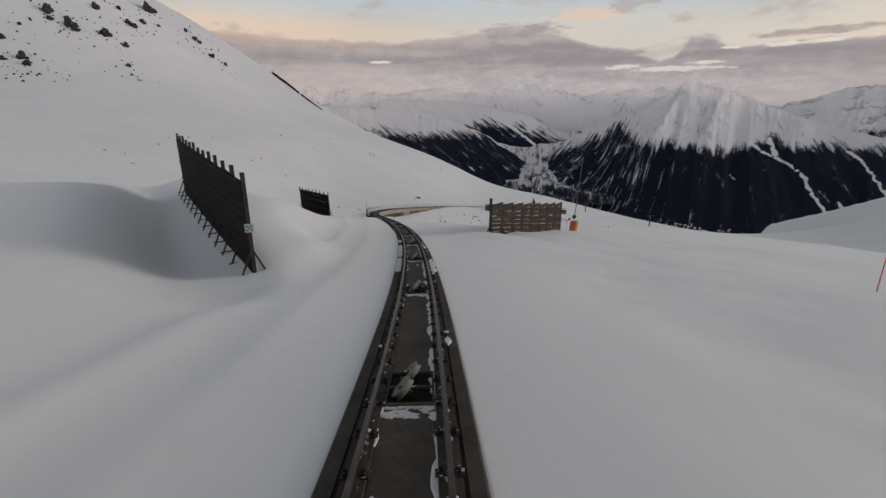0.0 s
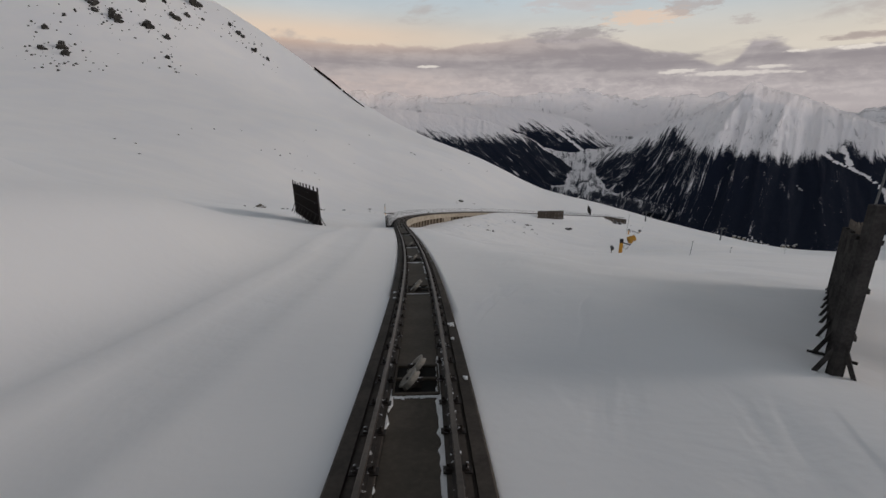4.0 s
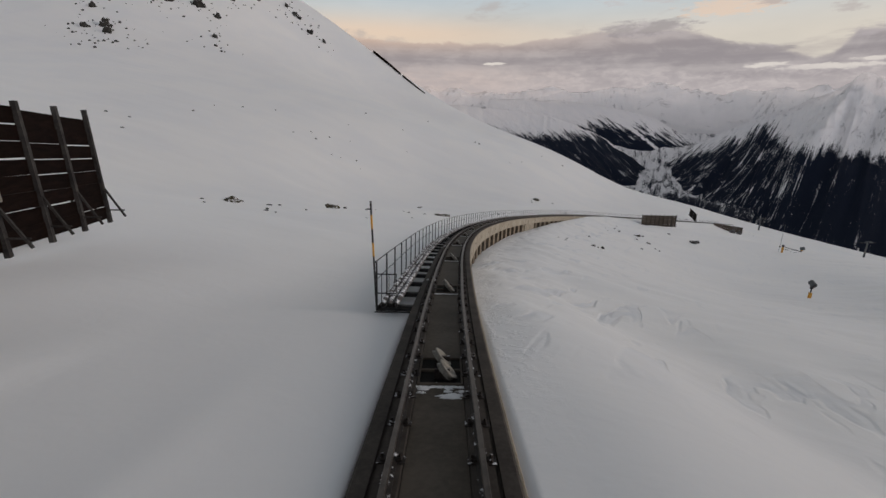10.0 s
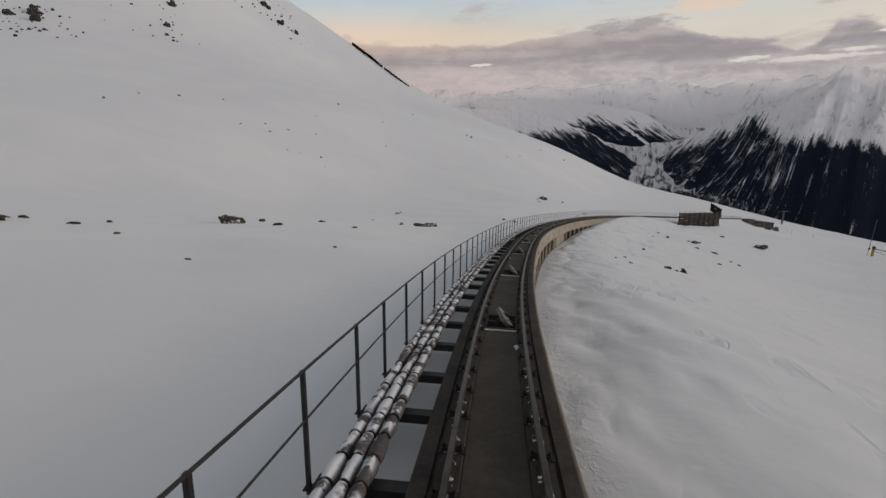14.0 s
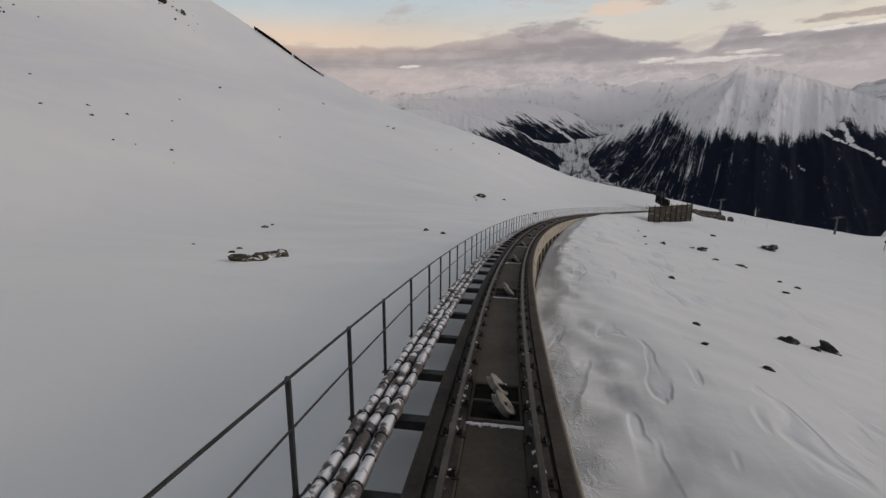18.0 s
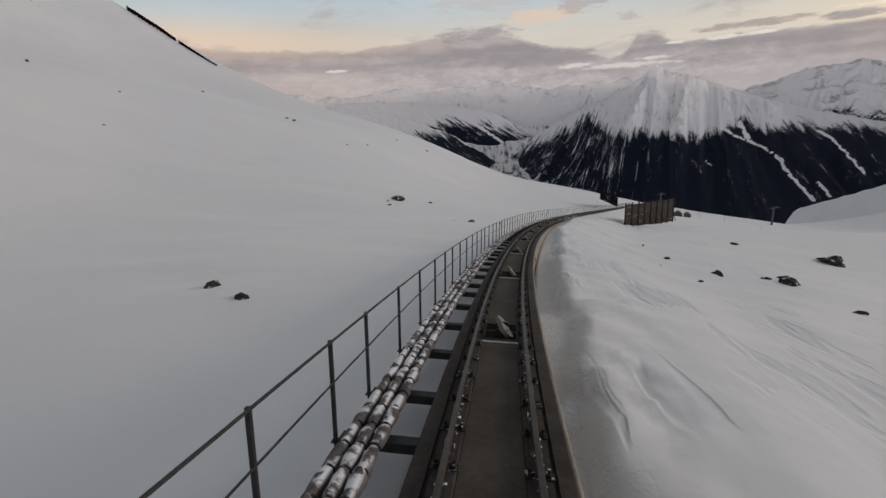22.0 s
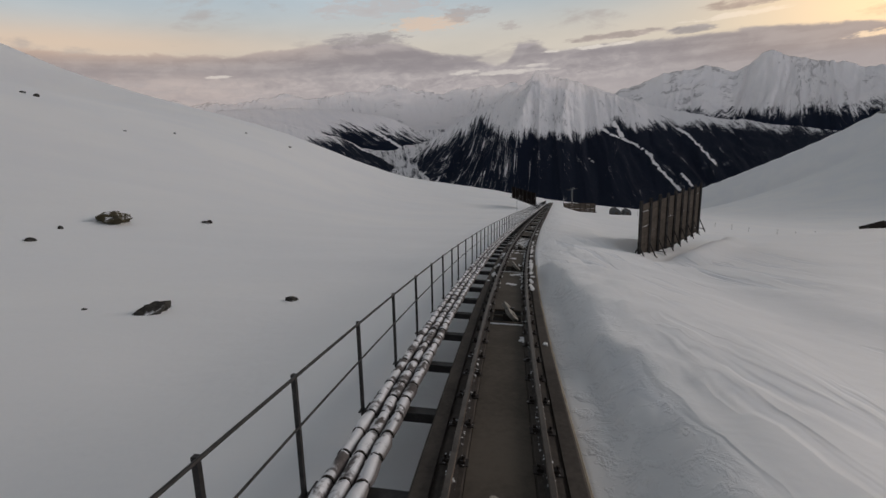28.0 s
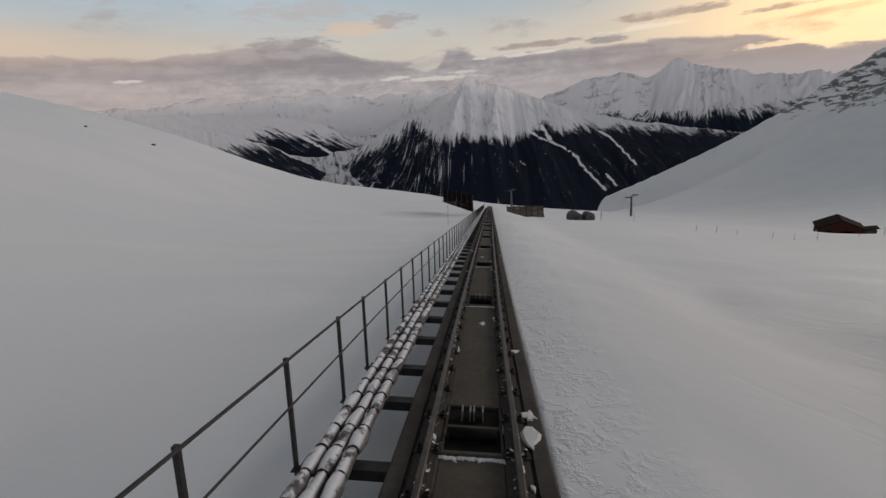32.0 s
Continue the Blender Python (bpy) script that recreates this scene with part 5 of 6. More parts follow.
def round_section(across, up, r, n=8):
    return [(across + math.cos(2 * math.pi * i / n) * r, up + math.sin(2 * math.pi * i / n) * r) for i in range(n)]


railing = thing("railing", Matrix(), "slim dark steel railing along the outside of the pipes", "railing", kind="structure")
RAIL_A = -2.01
for h, r in ((1.13, 0.017), (0.58, 0.013)):
    part("handrail" if h > 1 else "middle_rail", sweep("handrail", steps(VIADUCT, 470.0, 1.0), round_section(RAIL_A, h, r), STEEL_DARK), STEEL_DARK, railing)
bm = bmesh.new()
beam(bm, (0, 0, -0.30), (0, 0, 1.14), 0.046, 0.042)
box(bm, (0, 0, -0.22), (0.10, 0.12, 0.012))
box(bm, (0.04, 0, -0.28), (0.03, 0.10, 0.12))
POST = mesh_of("post", bm, STEEL_DARK)
for s in POSTS:
    p = part("post", POST, STEEL_DARK, railing)
    m = seat(s, RAIL_A, 0)
    lean = m.to_3x3() @ Vector((0, 0, 1))
    up = (lean * 0.5 + Vector((0, 0, 1)) * 0.5).normalized()
    x = (m.to_3x3() @ Vector((0, 1, 0))).cross(up).normalized()
    p.matrix_basis = Matrix.Translation(m.translation) @ Matrix((x, up.cross(x), up)).transposed().to_4x4()
bm = bmesh.new()
beam(bm, (0, 0, -1.4), (0, 0, 0.9), 0.06, sides=8)
bm2 = bmesh.new()
for k in range(5):
    if k % 2:
        beam(bm2, (0, 0, 0.9 + 0.4 * k), (0, 0, 1.3 + 0.4 * k), 0.062, sides=8)
    else:
        beam(bm, (0, 0, 0.9 + 0.4 * k), (0, 0, 1.3 + 0.4 * k), 0.06, sides=8)
pole = part("end_pole", bm, BLACK_METAL, railing, "tall black and yellow striped snow pole")
pole.matrix_basis = Matrix.Translation(seat(VIADUCT + 0.45, RAIL_A - 0.04, 0).translation) @ pose(0, 0, 0, 0, -2, 0)
part("yellow_band", bm2, PAINT_YELLOW, pole, "yellow bands")
bm = bmesh.new()
for h in (-0.30, 0.25, 0.80):
    beam(bm, (RAIL_A, 0, h), (RAIL_A + 0.62 if h > 0 else -0.95, 0, h), 0.035, sides=6)
for x in (0.2, 0.41, 0.62):
    beam(bm, (RAIL_A + x, 0, -0.30), (RAIL_A + x, 0, 0.82), 0.022, sides=6)
p = part("end_brace", bm, STEEL_DARK, railing)
p.matrix_basis = seat(VIADUCT)


# ---------------------------------------------------------------- snow fences
def snow_fence(a, b, height, bays, boards, wood, label, lean=0.0, sink=0.5, holes=0.03, post=0.2, over=0.35, back=1, steel_frame=False, ragged=0.0, seed=1, far=None, skirt=0.3):
    """A tall timber snow fence from a to b: posts, horizontal boards bay by bay, slanting props on both sides."""
    a, b = Vector(a), Vector(b)
    top = thing("snow_fence", Matrix.Translation(a), label, "snow fence", "timber snow fences")
    d = b - a
    flat = Vector((d.x, d.y, 0))
    length = flat.length
    ex = flat.normalized()
    ey = Vector((-ex.y, ex.x, 0)) * back
    g = random.Random(seed)
    bay = length / bays

    far = far or height

    def base(u):
        return a.lerp(b, u / length) - a

    def tall(u):
        return height + (far - height) * u / length

    for i in range(bays + 1):
        o = base(bay * i)
        bm = bmesh.new()
        tip = o + Vector((0, 0, tall(bay * i) + over * g.uniform(0.7, 1.3))) + ey * (-lean * height)
        beam(bm, o - Vector((0, 0, sink)), tip, post, post * 0.75)
        part("post", bm, WOOD_POST, top)
        for sgn in (-1, 1):
            bm = bmesh.new()
            foot = o + ey * sgn * height * 0.16 - Vector((0, 0, 0.25))
            beam(bm, foot, o + Vector((0, 0, height * 0.30)) - ey * lean * height * 0.3, 0.09, 0.07)
            beam(bm, foot + Vector((0, 0, 0.30)), o + Vector((0, 0, 0.08)), 0.06, 0.05)
            part("prop", bm, WOOD_POST, top)
    rows = boards
    
    for i in range(bays):
        o0, o1 = base(bay * i), base(bay * (i + 1))
        tilt = g.uniform(-0.02, 0.04) + ragged / bay
        bh, b1 = (tall(bay * i) + skirt) / rows, (tall(bay * (i + 1)) + skirt) / rows
        for k in range(rows):
            if g.random() < holes:
                continue
            z0, z1 = -skirt + bh * k, -skirt + b1 * k
            w = bh * g.choice((0.99, 0.99, 0.98, 0.93))
            lift = g.uniform(-0.012, 0.012)
            p0 = o0 + Vector((0, 0, z0 + w / 2 + lift)) - ey * (lean * (z0 + w / 2)) + ey * (post * 0.40)
            p1 = o1 + Vector((0, 0, z1 + w / 2 + lift + tilt * bay * k / rows)) - ey * (lean * (z0 + w / 2)) + ey * (post * 0.40)
            c = (p0 + p1) / 2
            ux = (p1 - p0).normalized()
            uy = (ey - ux * ey.dot(ux)).normalized()
            m = Matrix((ux, uy, ux.cross(uy))).transposed().to_4x4()
            bm = bmesh.new()
            box(bm, c, ((p1 - p0).length * g.uniform(0.985, 1.01), 0.045, w), m)
            part("board", bm, wood, top)
    bm = bmesh.new()
    for zz in (0.33, 0.66, 0.98):
        beam(bm, base(0) + Vector((0, 0, height * zz)) - ey * (lean * height * zz - post * 0.7), base(length) + Vector((0, 0, height * zz)) - ey * (lean * height * zz - post * 0.7), 0.05, 0.08)
    part("rail", bm, WOOD_POST, top)
    if steel_frame:
        bm = bmesh.new()
        u0, u1 = bay * steel_frame[0], bay * steel_frame[1]
        z0, z1 = height * 0.30, height * 0.97
        off = -ey * (post * 0.75)
        pts = [base(u0) + Vector((0, 0, z0)), base(u1) + Vector((0, 0, z0)), base(u1) + Vector((0, 0, z1)), base(u0) + Vector((0, 0, z1))]
        pts = [p + off - ey * lean * p.z for p in pts]
        for p, q in zip(pts, pts[1:] + pts[:1]):
            beam(bm, p, q, 0.06, 0.05)
        part("steel_frame", bm, SHEAVE_PALE, top, "thin pale steel frame")
    return top


F1 = snow_fence((-8.0, 18.2, -6.35), (-22.9, 40.0, -6.1), 4.1, 12, 9, WOOD_WORN, "tall dark weathered timber snow fence leaning in the snow", -0.02, seed=3, back=1, far=4.7, holes=0.0)
bm = bmesh.new()
box(bm, (0.05, -0.18, 2.15), (0.36, 0.03, 0.36), pose(0, 0, 0, 0, 0, 25), bevel=0.01)
sign = part("sign", bm, PLATE_PALE, F1, "small pale sign plate")
bm = bmesh.new()
for k, (dx, dz, w, h) in enumerate(((-0.12, 0.1, 0.12, 0.12), (0.1, 0.12, 0.14, 0.08), (-0.1, -0.12, 0.14, 0.1), (0.12, -0.1, 0.1, 0.12), (0, 0, 0.1, 0.1))):
    box(bm, (0.05 + dx * 0.65, -0.202 + dx * 0.30, 2.15 + dz * 0.72), (w * 0.72, 0.006, h * 0.72), pose(0, 0, 0, 0, 0, 25))
part("sign_marks", bm, PLATE_DARK, sign, "dark teal marks")
F2 = snow_fence((-20.1, 78.9, -16.25), (-30.6, 96.6, -17.75), 4.0, 8, 8, WOOD_DARK, "tall dark timber snow fence with a thin steel frame", -0.06, seed=5, back=1, holes=0.0, steel_frame=(2, 5))
FR = snow_fence((4.21, 39.45, -9.56), (14.0, 53.0, -12.74), 2.65, 8, 8, WOOD_GREY, "grey-brown timber snow fence with ragged slanting boards", 0.0, seed=8, back=-1, over=-0.1, holes=0.0, ragged=0.3, far=3.55, skirt=0.12)
bm = bmesh.new()
beam(bm, (0, 0, 2.3), (0, 0, 3.2), 0.22, 0.18)
part("post_top", bm, WOOD_POST, FR, "dark taller end post")
F5 = snow_fence((25.3, 266.95, -51.05), (39.7, 275.5, -51.98), 4.3, 8, 8, WOOD_GREY, "tall grey timber snow fence with slanting props", 0.0, seed=11, back=1, holes=0.0)
F4 = snow_fence((87.9, 378.5, -72.4), (106.9, 387.0, -75.8), 3.6, 6, 6, WOOD_GREY, "low grey timber snow fence beyond the curve", 0.0, seed=13, back=1, holes=0.02)
F6 = snow_fence((81.2, 406.0, -69.4), (78.3, 381.0, -69.0), 4.3, 6, 7, WOOD_DARK, "tall dark timber snow fence beside the track", 0.0, seed=14, back=1, holes=0.0)
for ob in (F4, F5, F6):
    ob["category"] = "snow fence"


# ---------------------------------------------------------------- rocks in the snow
def rock_thing(x, y, w, seed, lichen=False):
    g = random.Random(seed)
    z = ground_at(x, y)
    w = w * 0.68 if w > 1.0 and y < 320 and not lichen else w
    n = 1 if w < 0.7 else (2 if w < 2.0 else 3)
    top = None
    bm = bmesh.new()
    steep = 1.7 if y > 300 and x < -200 else 1.0
    blob(bm, (0, 0, 0.02 * w), (w / steep ** 0.6, w * g.uniform(0.55, 0.8), w * (g.uniform(0.4, 0.62) if w < 1.3 or w > 4.6 and y > 300 else g.uniform(0.24, 0.36) if y < 300 else 0.5) * steep), seed, pose(0, 0, 0, g.uniform(-12, 12), g.uniform(-16, 16), g.uniform(0, 180)), 2 if w < 3 else 3, 0.62)
    if n > 1:
        blob(bm, (w * g.uniform(-0.35, 0.35), w * 0.2, 0.0), (w * 0.6, w * 0.4, w * 0.38), seed + 50, pose(0, 0, 0, 0, g.uniform(-25, 25), g.uniform(0, 180)), 2, 0.45)
    me = mesh_of("rock", bm, ROCK_LICHEN if lichen else ROCK)
    ob = new("rock", me)
    ob.matrix_basis = Matrix.Translation((x, y, z))
    size = "large" if w > 4 else ("small" if w < 0.8 else "rough")
    tint = "olive lichen-covered" if lichen else "dark grey"
    return tagged(ob, f"{size} {tint} rock poking through the snow", "rock", "rocks on the snow slope")


# x, y and breadth of each rock, area by area
UPPER = [
    (-289.5, 331.8, 8.32), (-281.7, 326.1, 6.54), (-276.6, 308.8, 3.14), (-272.0, 314.1, 3.14), (-268.4, 318.6, 3.69), (-295.1, 323.3, 5.54),
    (-312.5, 345.9, 4.75), (-315.7, 366.5, 3.68), (-314.0, 393.8, 10.25), (-308.3, 386.8, 5.67), (-296.2, 391.1, 11.24), (-291.7, 388.3, 8.67),
    (-302.3, 396.3, 5.08), (-301.1, 430.3, 8.09), (-278.2, 402.6, 8.74), (-263.7, 403.5, 5.52), (-296.5, 453.1, 5.53), (-282.2, 439.7, 6.68),
    (-277.6, 440.2, 7.95), (-279.5, 457.4, 6.17), (-246.5, 377.1, 4.55), (-238.1, 365.9, 2.75), (-290.3, 487.3, 14.55), (-251.0, 492.9, 6.33),
    (-246.7, 492.5, 5.58), (-232.2, 485.1, 6.80), (-261.1, 495.9, 5.01), (-273.5, 471.5, 3.49), (-220.0, 487.0, 5.39), (-287.6, 341.2, 2.82),
]
ROW = [
    (-61.7, 137.4, 0.56), (-59.8, 141.5, 3.18), (-48.1, 133.7, 0.53), (-41.2, 123.5, 0.54), (-39.1, 122.1, 0.32), (-55.6, 144.9, 1.26),
    (-55.9, 148.5, 0.66), (-46.2, 140.5, 0.46), (-51.9, 159.3, 3.26), (-51.8, 165.4, 1.59), (-41.2, 152.1, 1.20), (-49.1, 175.6, 0.98),
    (-34.3, 153.5, 0.51), (-33.0, 132.1, 0.28), (-29.1, 138.7, 0.31), (-43.0, 126.0, 0.25), (-55.9, 131.2, 0.47), (-60.7, 145.0, 0.74),
]
SLOPE = [
    (-145.4, 197.1, 0.99), (-124.8, 183.3, 0.84), (-137.1, 197.2, 0.76), (-140.3, 227.3, 1.53), (-145.6, 245.0, 1.20), (-142.1, 258.0, 0.99),
    (-135.2, 271.8, 1.28), (-114.4, 251.1, 1.10), (-112.1, 261.5, 0.92), (-96.1, 392.8, 1.50), (-60.9, 381.8, 1.40), (-100.1, 274.4, 0.71),
    (-96.1, 247.3, 0.61), (-93.5, 250.1, 0.62),
]
SLOPE2 = [
    (-107.3, 256.1, 1.48), (-106.1, 266.0, 0.86), (-89.3, 256.1, 0.89), (-93.8, 330.6, 0.93), (-82.0, 300.8, 0.78), (-84.7, 249.2, 0.42),
    (-115.4, 329.4, 1.23), (-110.0, 294.6, 0.82),
]
LEFT = [
    (-36.1, 184.6, 2.90), (-36.3, 188.2, 2.91), (-43.7, 197.3, 1.15), (-42.5, 193.6, 0.74), (-52.1, 221.1, 1.95), (-52.1, 223.7, 0.64),
    (-50.5, 199.9, 0.46),
]
LEFT2 = [
    (-25.3, 213.5, 1.38), (-22.6, 210.7, 0.96),
]
LEFT3 = [
    (-16.6, 292.0, 4.20), (-9.0, 295.8, 2.03), (-18.5, 286.4, 1.16), (-18.0, 280.5, 1.14), (-4.3, 259.1, 1.98), (0.9, 260.4, 0.60),
    (-6.9, 260.4, 0.23), (-58.1, 381.5, 1.94), (-35.9, 364.2, 0.82), (-29.7, 381.3, 0.73), (-18.8, 451.1, 1.07), (-2.2, 453.4, 1.62),
]
RIGHT = [
    (-1.2, 176.0, 1.0), (0.8, 175.6, 1.7), (-0.2, 175.2, 0.5), (-7.2, 168.3, 0.41), (-0.7, 191.8, 0.68), (10.5, 221.1, 1.52),
]
RIGHT2 = [
    (17.0, 212.0, 2.09), (13.9, 212.7, 1.10), (-6.6, 175.2, 0.51), (-8.5, 170.6, 0.39), (17.9, 202.6, 1.15), (12.5, 196.4, 0.62),
    (17.5, 205.0, 0.59),
]
RIGHT3 = [
    (30.3, 245.3, 1.49), (10.0, 227.6, 1.18), (11.5, 234.8, 0.29), (6.5, 217.6, 0.44), (17.4, 222.7, 1.23), (15.1, 221.6, 1.05),
    (15.5, 219.9, 2.73), (35.7, 236.2, 5.13), (6.8, 223.2, 0.21),
]
seed = 20
for area in (UPPER, ROW, SLOPE, SLOPE2, LEFT, LEFT2, LEFT3, RIGHT, RIGHT2, RIGHT3):
    for i, (x, y, w) in enumerate(area):
        seed += 1
        rock_thing(x, y, w, seed, area is LEFT and i < 2 or area is LEFT3 and i == 0 or area is ROW and i in (1, 8))


# small stones scattered round the large rocks of the upper slope
bm = bmesh.new()
spread = random.Random(31)
places = [(x + spread.gauss(0, 9), y + spread.gauss(0, 9), spread.uniform(0.5, 2.4)) for x, y, w in UPPER for i in range(9)]
heights = ground_z([p[0] for p in places], [p[1] for p in places])
for k, ((x, y, w), z) in enumerate(zip(places, heights)):
    blob(bm, (x, y, float(z)), (w * 0.8, w * 0.7, w * 0.75), k * 0.37, pose(0, 0, 0, 0, spread.uniform(-20, 20), spread.uniform(0, 180)), 1, 0.5)
tagged(part("loose_stones", bm, ROCK, None), "scattered small dark stones in the snow", "stones", kind="stuff")


# ---------------------------------------------------------------- snow guns, lance, poles
def snow_gun(x, y, turn, arm=True, reach=1.4):
    z = ground_at(x, y)
    top = thing("snow_gun", Matrix.Translation((x, y, z)) @ pose(0, 0, 0, 0, 0, turn), "yellow snow gun with a fan head on a padded post" if arm else "snow gun with a fan head above a yellow pad", "snow gun", "snow guns")
    bm = bmesh.new()
    beam(bm, (0, 0, -0.4), (0, 0, 2.5), 0.22, sides=12)
    part("post", bm, BLACK_METAL, top)
    bm = bmesh.new()
    for i in range(10):
        a = 2 * math.pi * i / 10
        box(bm, (math.cos(a) * 0.22, math.sin(a) * 0.22, 0.85 if arm else 0.5), (0.16, 0.16, 2.1 if arm else 1.35), pose(0, 0, 0, 0, 0, math.degrees(a)), bevel=0.05)
    part("pad", bm, PAINT_YELLOW, top, "faded yellow crash pad")
    reach = reach if arm else 0.1
    bm = bmesh.new()
    box(bm, (0, 0, 2.25), (0.55, 0.5, 0.7), bevel=0.06)
    part("control_box", bm, BLACK_METAL, top)
    if arm:
        bm = bmesh.new()
        beam(bm, (0, 0, 2.0), (reach, 0, 1.75), 0.20, 0.16)
        beam(bm, (0, 0, 1.2), (reach * 0.75, 0, 1.75), 0.07, sides=8)
        beam(bm, (reach, 0, 1.7), (reach, 0, 2.3), 0.16, sides=10)
        part("arm", bm, BLACK_METAL, top)
        bm = bmesh.new()
        last = Vector((0.2, 0.1, 1.5))
        for i in range(1, 9):
            u = i / 8
            p = Vector((0.2 + u * (reach - 0.3), 0.1, 1.5 - 0.75 * math.sin(math.pi * u) + 0.2 * u))
            beam(bm, last, p, 0.06, sides=6)
            last = p
        part("hose", bm, BLACK_METAL, top)
    prof = [(0.26, -0.55), (0.40, -0.50), (0.44, -0.35), (0.43, -0.1), (0.41, 0.30), (0.44, 0.50), (0.39, 0.52), (0.37, 0.25), (0.35, -0.25), (0.05, -0.28)]
    bm = bmesh.new()
    n = 20
    rings = [[bm.verts.new((h, math.cos(2 * math.pi * i / n) * r, math.sin(2 * math.pi * i / n) * r)) for i in range(n)] for r, h in prof]
    for a, b in zip(rings, rings[1:]):
        for i in range(n):
            bm.faces.new((a[i], a[(i + 1) % n], b[(i + 1) % n], b[i]))
    head = part("fan_head", bm, PAINT_YELLOW if arm and reach < 2 else STEEL_GREY, top, "round fan drum", True)
    bm = bmesh.new()
    for k in range(8):
        a = math.pi * k / 4
        box(bm, (0.1, math.cos(a) * 0.18, math.sin(a) * 0.18), (0.03, 0.09, 0.34), pose(0, 0, 0, math.degrees(a) - 90, 0, 0))
    beam(bm, (-0.05, 0, 0), (0.3, 0, 0), 0.16, sides=10)
    part("fan", bm, BLACK_METAL, head, "dark fan and hub")
    head.matrix_basis = pose(reach + 0.1, 0, 2.80, 0, -18, 35) @ Matrix.Diagonal((1.15, 1.2, 1.2, 1))
    bm = bmesh.new()
    box(bm, (reach, 0, 2.22), (0.7, 0.55, 0.35), bevel=0.08)
    part("cradle", bm, PAINT_YELLOW, top, "yellow cradle")
    return top


snow_gun(21.4, 109.3, -25)
snow_gun(38.1, 173.4, 60, False)
snow_gun(65.4, 245.8, -52, True, 5.5)


def snow_lance(x, y, h, tilt, padded=True):
    top = thing("snow_lance", Matrix.Translation((x, y, ground_at(x, y))), "tall grey snow lance with orange and yellow foot pads" if padded else "slim grey snow lance beside a snow gun", "snow lance", "snow lances")
    bm = bmesh.new()
    beam(bm, (0, 0, -0.4), (tilt * h, 0, h), 0.10, sides=8)
    beam(bm, (tilt * h, 0, h - 0.1), (tilt * h + 0.05, 0, h + 0.35), 0.16, sides=8)
    part("lance", bm, STEEL_GREY, top)
    for k, (dx, mat, nm) in enumerate(((-0.12, RED_PAINT, "orange-red pad"), (0.38, PAINT_YELLOW, "yellow pad")) if padded else ()):
        bm = bmesh.new()
        box(bm, (dx, 0.1 * k, 0.55), (0.44, 0.42, 1.5), pose(0, 0, 0, 0, 5, 20 * k), bevel=0.1)
        part("pad", bm, mat, top, nm)
    bm = bmesh.new()
    box(bm, (0.1, 0.05, 1.8), (0.4, 0.3, 0.4), bevel=0.05)
    part("valve_box", bm, BLACK_METAL, top)
    return top


snow_lance(16.1, 54.8, 8.6, 0.06)
snow_lance(64.6, 246.2, 9.0, 0.03, False)


def marker_pole(x, y, h, mat, label, tilt=0.03, knob=False):
    top = thing("marker_pole", Matrix.Translation((x, y, ground_at(x, y))), label, "marker pole", "marker poles in the snow")
    bm = bmesh.new()
    beam(bm, (0, 0, -0.4), (tilt * h, 0, h), 0.05, sides=8)
    part("pole", bm, mat, top)
    bm = bmesh.new()
    beam(bm, (tilt * h, 0, h - 0.12), (tilt * h, 0, h + 0.02), 0.075 if not knob else 0.14, sides=8)
    part("tip", bm, BLACK_METAL if knob else mat, top)
    return top


marker_pole(21.4, 20.9, 2.6, RED_PAINT, "thin red piste marker pole in the snow", 0.01)
for x, y, h in ((26.6, 95.3, 2.0), (45.0, 120.0, 1.5), (110.0, 206.0, 3.0), (54.5, 347.4, 3.3), (97.0, 352.0, 2.4), (101.0, 356.0, 1.8), (108.0, 352.0, 2.2)):
    marker_pole(x, y, h, STEEL_GREY, "thin grey marker pole in the snow", 0.05, True)
for i in range(9):
    marker_pole(112 + i * 3.2, 338 - i * 3.6 + (i % 3), 1.3 + 0.3 * (i % 2), WOOD_POST, "short weathered stake in the snow", 0.04)


